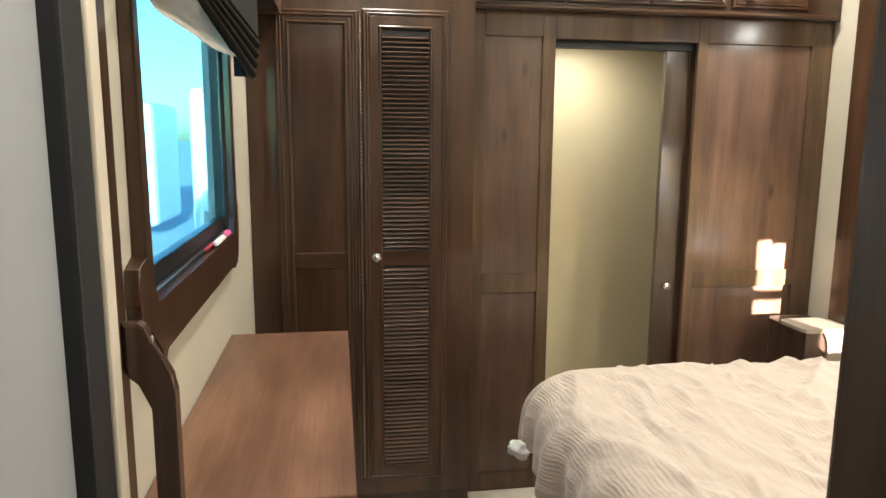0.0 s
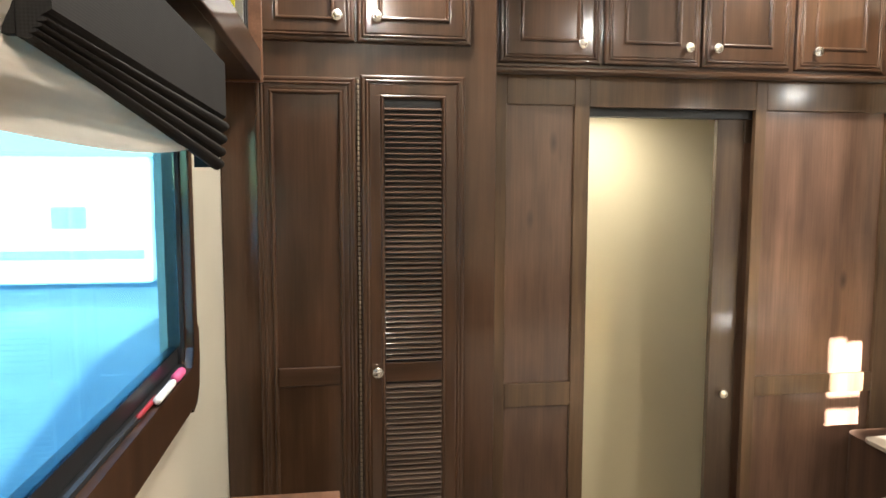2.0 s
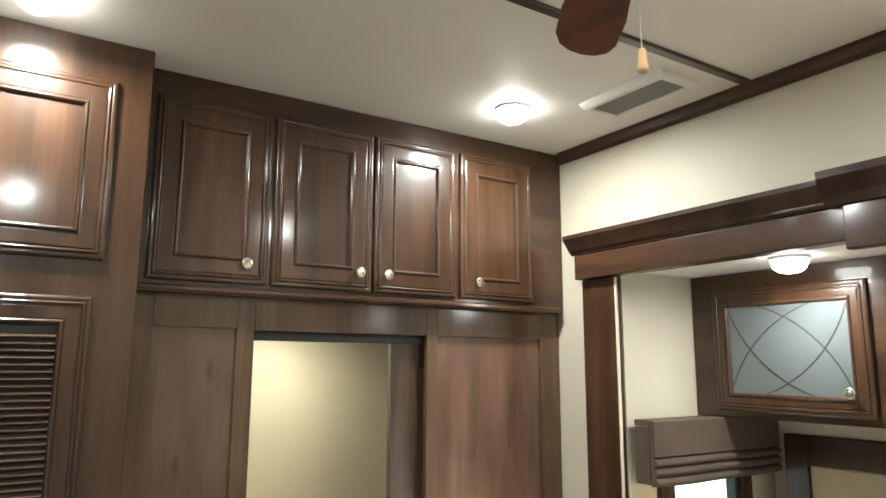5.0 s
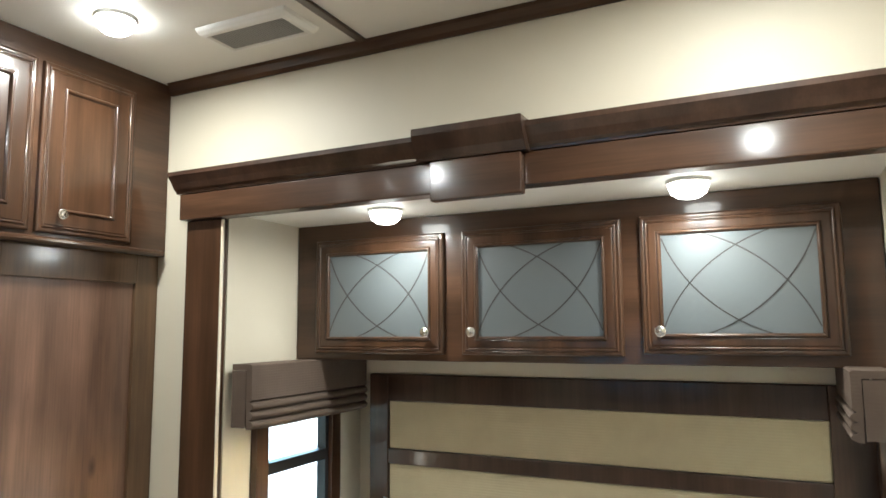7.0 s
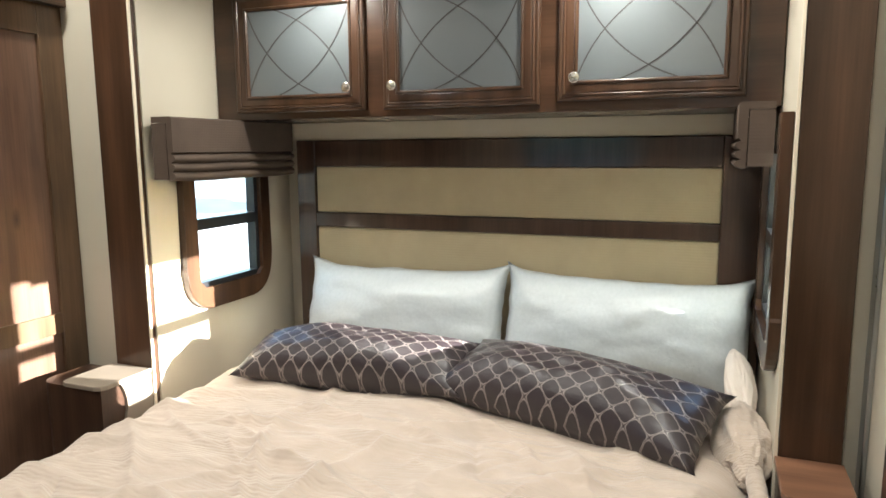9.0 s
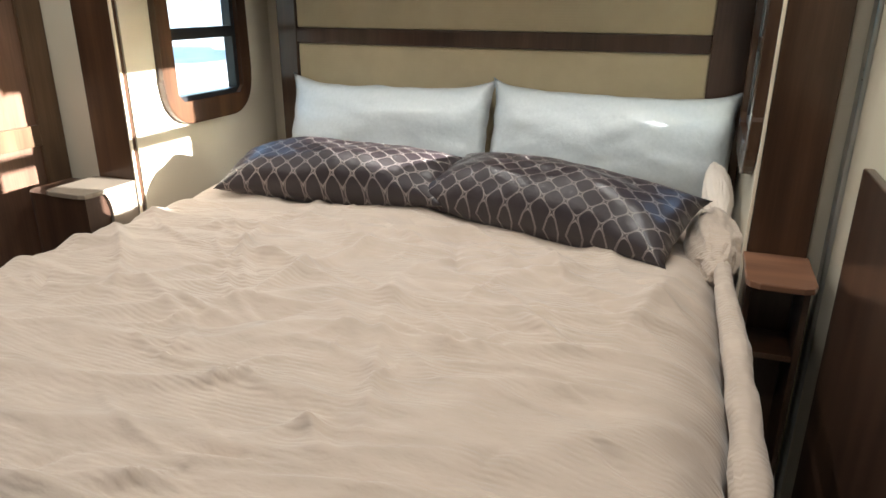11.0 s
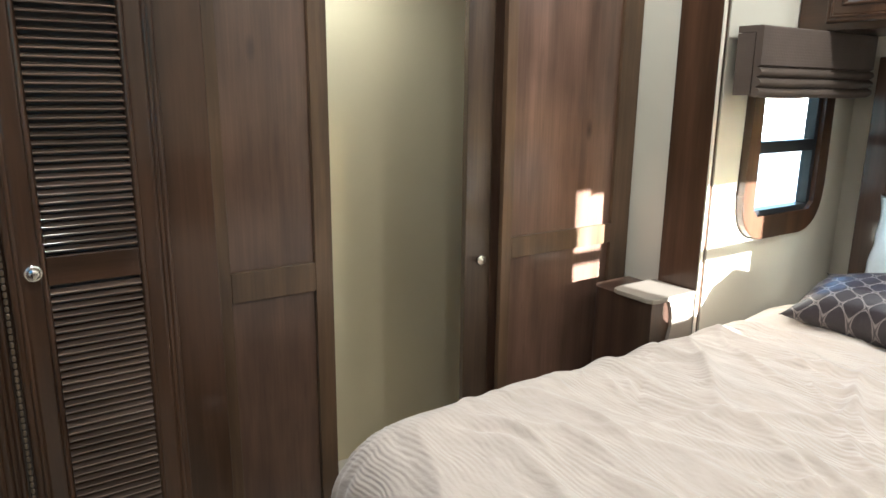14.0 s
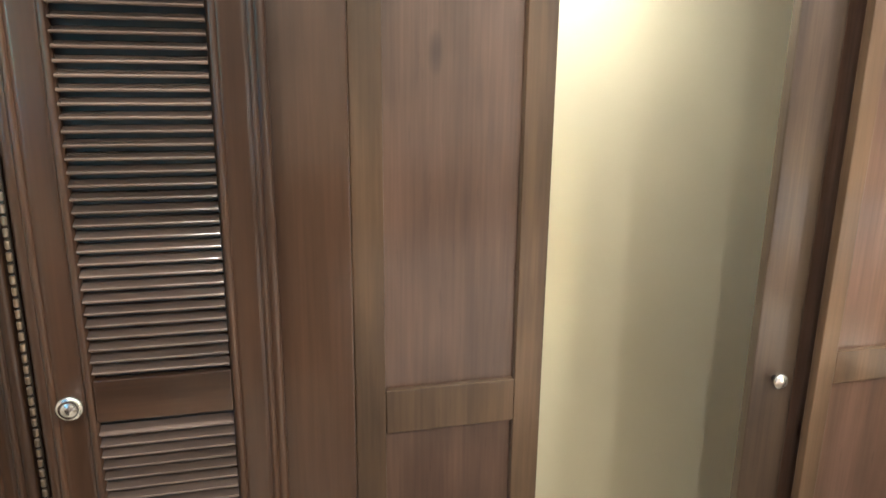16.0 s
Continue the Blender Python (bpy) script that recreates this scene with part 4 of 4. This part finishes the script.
wr1 = noise_at(pn, pl, 14.0, 4)
nb = bump(pn, pl, pb, wr1.outputs["Fac"], 0.55, 0.010)
bump(pn, pl, pb, lr.outputs[0], 0.4, 0.0015, nb)
LATTICE = pm

wm, wnn, wll, wb = nodes_of("pearl_grey_satin")
wr2 = noise_at(wnn, wll, 7.0, 5)
wr3 = noise_at(wnn, wll, 90.0, 3, (0.25, 1, 1))
c3 = ramp(wnn, [(0.3, (0.40, 0.43, 0.44)), (0.7, (0.435, 0.465, 0.475))])
wll.new(wr3.outputs["Fac"], c3.inputs[0]), wll.new(c3.outputs[0], wb.inputs["Base Color"])
wb.inputs["Roughness"].default_value, wb.inputs["Sheen Weight"].default_value = 0.38, 0.0
nb2 = bump(wnn, wll, wb, wr2.outputs["Fac"], 0.6, 0.018)
bump(wnn, wll, wb, wr3.outputs["Fac"], 0.05, 0.0006, nb2)
PEARL = wm


def pillow(name, label, W, H, T, m, mat, seed, n=40):
    """A stuffed case: pinched corners, bowed edges, soft dents. u along W, v along H, w through."""
    bm = bmesh.new()
    uv = bm.loops.layers.uv.new("cloth")
    sides, cd = [], {}
    for sgn in (1, -1):
        g = []
        for i in range(n + 1):
            a = -1 + 2 * i / n
            row = []
            for j in range(n + 1):
                b = -1 + 2 * j / n
                x = W / 2 * a * (1 - 0.05 * (1 - b ** 4))
                y = H / 2 * b * (1 - 0.19 * (1 - abs(a) ** 5))
                prof_ = max(0.0, (1 - abs(a) ** 2.6)) ** 0.55 * max(0.0, (1 - abs(b) ** 2.4)) ** 0.55
                dent = 1 + 0.16 * noise.noise(Vector((a * 1.7 + seed, b * 1.6, sgn * 2.0))) + 0.05 * noise.noise(Vector((a * 5, b * 4, seed)))
                z = sgn * T / 2 * prof_ * dent
                edge = 0.006 * noise.noise(Vector((a * 4, b * 4, seed + 9)))
                row.append(bm.verts.new((x + edge, y + edge, z)))
                cd[row[-1]] = (W / 2 * a, H / 2 * b)
            g.append(row)
        sides.append(g)
        for i in range(n):
            for j in range(n):
                q = [g[i][j], g[i + 1][j], g[i + 1][j + 1], g[i][j + 1]]
                f = bm.faces.new(q if sgn > 0 else q[::-1])
                for lp in f.loops:
                    lp[uv].uv = cd[lp.vert]
    bmesh.ops.remove_doubles(bm, verts=bm.verts, dist=0.0008)
    bmesh.ops.transform(bm, matrix=m, verts=bm.verts)
    return tagged(part(name, bm, mat, smooth=True), label, "pillow")


def pillow_at(u_end0, u_end1, up, centre):
    """Pose with u from the first to the second end, v along up."""
    u = (Vector(u_end1) - Vector(u_end0)).normalized()
    v = Vector(up)
    v = (v - v.dot(u) * u).normalized()
    w = u.cross(v)
    m = Matrix.Identity(4)
    for i, q in enumerate((u, v, w)):
        m.col[i] = (*q, 0)
    m.translation = Vector(centre)
    return m


pillow("pillow", "pearl grey satin pillow leaning on the headboard", 0.87, 0.42, 0.22, pillow_at((0, 2.1, 0), (0, 1.3, 0.01), (0.10, 0, 0.30), (2.71, 1.74, 0.785)), PEARL, 1.0)
pillow("pillow", "pearl grey satin pillow leaning on the headboard", 0.86, 0.44, 0.22, pillow_at((0, 1.3, 0.01), (0, 0.5, 0), (0.10, 0, 0.30), (2.70, 0.895, 0.785)), PEARL, 4.0)
pillow("throw_pillow", "dark satin throw pillow with pale oval lattice pattern", 0.86, 0.30, 0.225, pillow_at((2.25, 2.10, 0.66), (2.26, 1.34, 0.68), (0.30, 0, 0.10), (2.34, 1.745, 0.695)), LATTICE, 7.0)
pillow("throw_pillow", "dark satin throw pillow with pale oval lattice pattern, lying askew", 0.85, 0.34, 0.24, pillow_at((2.29, 1.36, 0.68), (2.06, 0.60, 0.66), (0.30, -0.08, 0.10), (2.26, 0.985, 0.695)), LATTICE, 11.0)

def crumpled(sub, size, m, seed, deep=0.22):
    """A bunch of cloth: a soft lump with sharp folds running over it."""
    bm = bmesh.new()
    uv = bm.loops.layers.uv.new("cloth")
    bmesh.ops.create_icosphere(bm, subdivisions=sub, radius=1.0)
    for v in bm.verts:
        p = v.co.copy()
        w = Vector((p.x * 1.1, p.y * 2.6, p.z * 2.6)) + Vector((seed, 0, 0))
        w += 0.5 * Vector((noise.noise(w * 0.8), noise.noise(w * 0.8 + Vector((5, 1, 2))), 0))
        k = 1 + 0.16 * noise.noise(p * 1.3 + Vector((seed, 3, 1))) + deep * (0.45 - abs(noise.noise(w * 1.3))) + 0.4 * deep * (0.4 - abs(noise.noise(w * 3.1)))
        box = max(abs(p.x), 0.35) ** 0.25
        v.co = Vector((p.x * size[0] * k, p.y * size[1] * k / box ** 0.5, p.z * size[2] * k / box ** 0.5))
    for f in bm.faces:
        f.smooth = True
        for lp in f.loops:
            lp[uv].uv = (lp.vert.co.x * 1.4, lp.vert.co.y + lp.vert.co.z)
    bmesh.ops.transform(bm, matrix=m, verts=bm.verts)
    return bm


tagged(part("folded_sheet", crumpled(5, (0.15, 0.036, 0.034), pose(2.50, 0.515, 0.705, 0, -24, 6), 2.0, 0.2), plain("white_cotton", (0.60, 0.53, 0.46), 0.8, bumps=0.2), smooth=True), "rolled white cotton sheet beside the pillows", "sheet")


def hem():
    """The rolled edge of the comforter along the partition side."""
    path = [(2.10, 0.492, 0.615), (1.92, 0.485, 0.607), (1.70, 0.465, 0.585), (1.45, 0.448, 0.55), (1.2, 0.44, 0.515), (0.95, 0.46, 0.475), (0.80, 0.52, 0.44)]
    pts = []
    for i in range(len(path) - 1):
        a, b = Vector(path[i]), Vector(path[i + 1])
        for k in range(30):
            pts.append(a.lerp(b, k / 30))
    bm = bmesh.new()
    uv = bm.loops.layers.uv.new("cloth")
    rows = []
    for i, p in enumerate(pts):
        r = 0.020 + 0.012 * min(1, i / 90) + 0.010 * noise.noise(Vector((i * 0.06, 2, 1)))
        row = []
        for k in range(28):
            a = 2 * math.pi * k / 28
            c_, s_ = math.cos(a), math.sin(a)
            fold = 0.5 - abs(noise.noise(Vector((i * 0.11 + 0.9 * c_, 2.2 * c_, 2.2 * s_))))
            rr = r * (0.92 + 0.26 * fold + 0.04 * noise.noise(Vector((i * 0.3, 3 * c_, 3 * s_))))
            row.append(bm.verts.new((p.x, p.y + rr * c_, p.z + rr * s_)))
        rows.append(row)
    for i in range(len(rows) - 1):
        for k in range(28):
            f = bm.faces.new([rows[i][k], rows[i][(k + 1) % 28], rows[i + 1][(k + 1) % 28], rows[i + 1][k]])
            for lp, q in zip(f.loops, ((i, k), (i, k + 1), (i + 1, k + 1), (i + 1, k))):
                lp[uv].uv = (q[0] * 0.0075, q[1] * 0.006)
    bm.faces.new(rows[0][::-1]), bm.faces.new(rows[-1])
    return bm


cover = bpy.data.objects["comforter"]
part("hem", hem(), COMFORTER, cover, "thick rolled hem", smooth=True)
part("gathered_corner", crumpled(5, (0.17, 0.062, 0.060), pose(2.25, 0.515, 0.622, 0, -10, 4), 7.0, 0.27), COMFORTER, cover, "gathered crumpled corner", smooth=True)
bm = bmesh.new()
bmesh.ops.create_icosphere(bm, subdivisions=3, radius=0.035)
for v in bm.verts:
    v.co *= 1 + 0.7 * noise.noise(v.co * 45)
    v.co.z *= 0.8
bmesh.ops.translate(bm, vec=(0.645, 2.19, 0.355), verts=bm.verts)
part("tassel", bm, plain("white_thread", (0.75, 0.73, 0.70), 0.9), cover, "white corner tassel", smooth=True)

# ---- lamps, vent, fan ----


GLOWS = {}


def puck_light(x, y, z, on=1.0):
    p = thing("ceiling_light", (x, y, z), "round white ceiling light with a bulging lens, switched on", "ceiling light", "ceiling lights")
    if on not in GLOWS:
        GLOWS[on] = glowing("lamp_lens", LAMP_COL, LAMP_GLOW * on)
    bm = bmesh.new()
    lathe(bm, [(0.060, 0.0), (0.060, -0.006), (0.058, -0.010), (0.054, -0.010), (0.054, -0.003)], 32, Matrix.Translation((x, y, z)))
    part("ring", bm, WHITEPL, p)
    bm = bmesh.new()
    lathe(bm, [(0.053, -0.005), (0.054, -0.018), (0.047, -0.036), (0.030, -0.048), (0.006, -0.052)], 16, Matrix.Translation((x, y, z)))
    part("lens", bm, GLOWS[on], p, "glowing ribbed glass lens")
    la = new("lamp", bpy.data.lights.new("lamp", "AREA"))
    la.data.shape, la.data.size, la.data.energy, la.data.color = "DISK", 0.09, LAMP_W * on, LAMP_COL
    la.parent = p
    la.location = (0, 0, -0.054)


puck_light(1.655, 2.432, C)
puck_light(0.268, 2.445, C)
puck_light(1.63, 0.75, C)
puck_light(0.265, 0.75, C)
puck_light(2.30, 1.885, ZS, 0.45)
puck_light(2.30, 0.915, ZS, 0.45)
puck_light(1.15, 3.03, 1.90, 0.25)

cvn = thing("ceiling_vent", (1.90, 2.107, C), "white ceiling air vent with fine grey grille", "vent")
bm = bmesh.new()
ring_frame(bm, 1.815, 1.985, 1.935, 2.280, [(0, 0), (0.004, 0.012), (0.012, 0.022), (0.020, 0.025), (0.026, 0.024), (0.030, 0.018)])
bmesh.ops.transform(bm, matrix=Matrix.Translation((0, 0, C)) @ Matrix.Scale(-1, 4, (0, 0, 1)), verts=bm.verts)
part("frame", bm, WHITEPL, cvn)
part("grille", boxes((1.845, 1.955, 1.965, 2.250, C - 0.018, C - 0.002)), GREYMESH, cvn)
for i in range(30):
    y = 1.969 + i * 0.0094
    part("slat", boxes((1.846, 1.954, y, y + 0.005, C - 0.0205, C - 0.018)), GREYMESH, cvn)

HUB = Vector((0.92, 1.25, 2.33))
fan = thing("ceiling_fan", (HUB.x, HUB.y, C), "small ceiling fan with red-brown blades, standing still", "ceiling fan")
bm = bmesh.new()
lathe(bm, [(0.06, C), (0.065, C - 0.03), (0.03, C - 0.05), (0.018, C - 0.06), (0.018, 2.42), (0.09, 2.41), (0.11, 2.38), (0.11, 2.31), (0.07, 2.27), (0.02, 2.26)], 28, Matrix.Translation((HUB.x, HUB.y, 0)))
part("motor", bm, NICKEL, fan, "brushed metal fan motor", smooth=True)
for k in range(4):
    a = radians(55.6 + 90 * k)
    pts = [(0.10, -0.030), (0.18, -0.045), (0.28, -0.058), (0.37, -0.060), (0.405, -0.050), (0.424, -0.030), (0.428, -0.005), (0.420, 0.022), (0.40, 0.042), (0.36, 0.055), (0.28, 0.056), (0.18, 0.045), (0.10, 0.030)]
    bm = prism(pts, "z", -0.004, 0.004, 0.001)
    bmesh.ops.transform(bm, matrix=Matrix.Translation((HUB.x, HUB.y, 2.31)) @ Matrix.Rotation(a, 4, "Z") @ Matrix.Rotation(radians(12), 4, "X"), verts=bm.verts)
    part("blade", bm, FANWOOD, fan)
bm = bmesh.new()
lathe(bm, [(0.0009, 2.262), (0.0009, 2.128)], 6, Matrix.Translation((0.955, 1.275, 0)))
part("pull_chain", bm, NICKEL, fan)
bm = bmesh.new()
lathe(bm, [(0.003, 2.130), (0.0055, 2.126), (0.0065, 2.110), (0.0085, 2.100), (0.006, 2.096)], 12, Matrix.Translation((0.955, 1.275, 0)))
part("pull_knob", bm, PALE, fan, "pale wooden pull knob", smooth=True)

# ---- outside ----
structure("ground", boxes((-400, 400, -400, 400, -1.30, -1.25)), GROUND, "pale sunlit concrete ground outside", "ground")
structure("roof", boxes((-0.42, 2.30, -11.0, 3.55, C + 0.07, C + 0.12)), ROOFWHITE, "white trailer roof", "roof")
structure("underbody", boxes((-0.40, 2.26, -11.0, 3.5, -0.75, F - 0.06)), ROOFWHITE, "white trailer body below the floor", "wall")
structure("outer_skin", boxes((XL - 0.06, XL - 0.051, -11.0, -1.36, F, C + 0.07), (XR + 0.042, XR + 0.05, -11.0, -1.36, F, C + 0.07)), ROOFWHITE, "white trailer side skin", "wall")


def parked_trailer(x0, x1, y0, y1, z1, lab):
    t = thing("parked_trailer", ((x0 + x1) / 2, (y0 + y1) / 2, -1.25), lab, "trailer", "parked trailers")
    part("body", boxes((x0, x1, y0, y1, -0.72, z1), bev=0.14), ROOFWHITE, t)
    n = max(1, int((x1 - x0) / 2.4))
    for i in range(n):
        xa = x0 + (x1 - x0) * (i + 0.3) / n
        part("window", boxes((xa, xa + 0.75, y0 - 0.012, y0 - 0.002, 0.55, 1.05), bev=0.004), GREYMESH, t)
    part("stripe", boxes((x0 + 0.2, x1 - 0.2, y0 - 0.010, y0 - 0.002, -0.15, 0.06)), GREYMESH, t)
    for x in (x0 + 2.2, x0 + 1.2):
        bm = bmesh.new()
        lathe(bm, [(0.30, -0.1), (0.34, -0.08), (0.34, 0.08), (0.30, 0.1)], 24, Matrix.Translation((x, y0 + 1.5, -0.91)) @ pose(0, 0, 0, 0, 90, 0))
        part("wheel", bm, BLACK, t)


parked_trailer(-2.6, -0.1, 13.0, 21.0, 2.3, "white travel trailer parked across the lot")
parked_trailer(-13.5, -4.2, 17.0, 19.6, 2.2, "long white travel trailer parked across the lot")
parked_trailer(12.0, 21.0, 19.0, 21.6, 1.9, "white travel trailer seen through the bedside window")
parked_trailer(24.0, 33.0, 17.0, 19.6, 2.0, "white travel trailer seen through the bedside window")
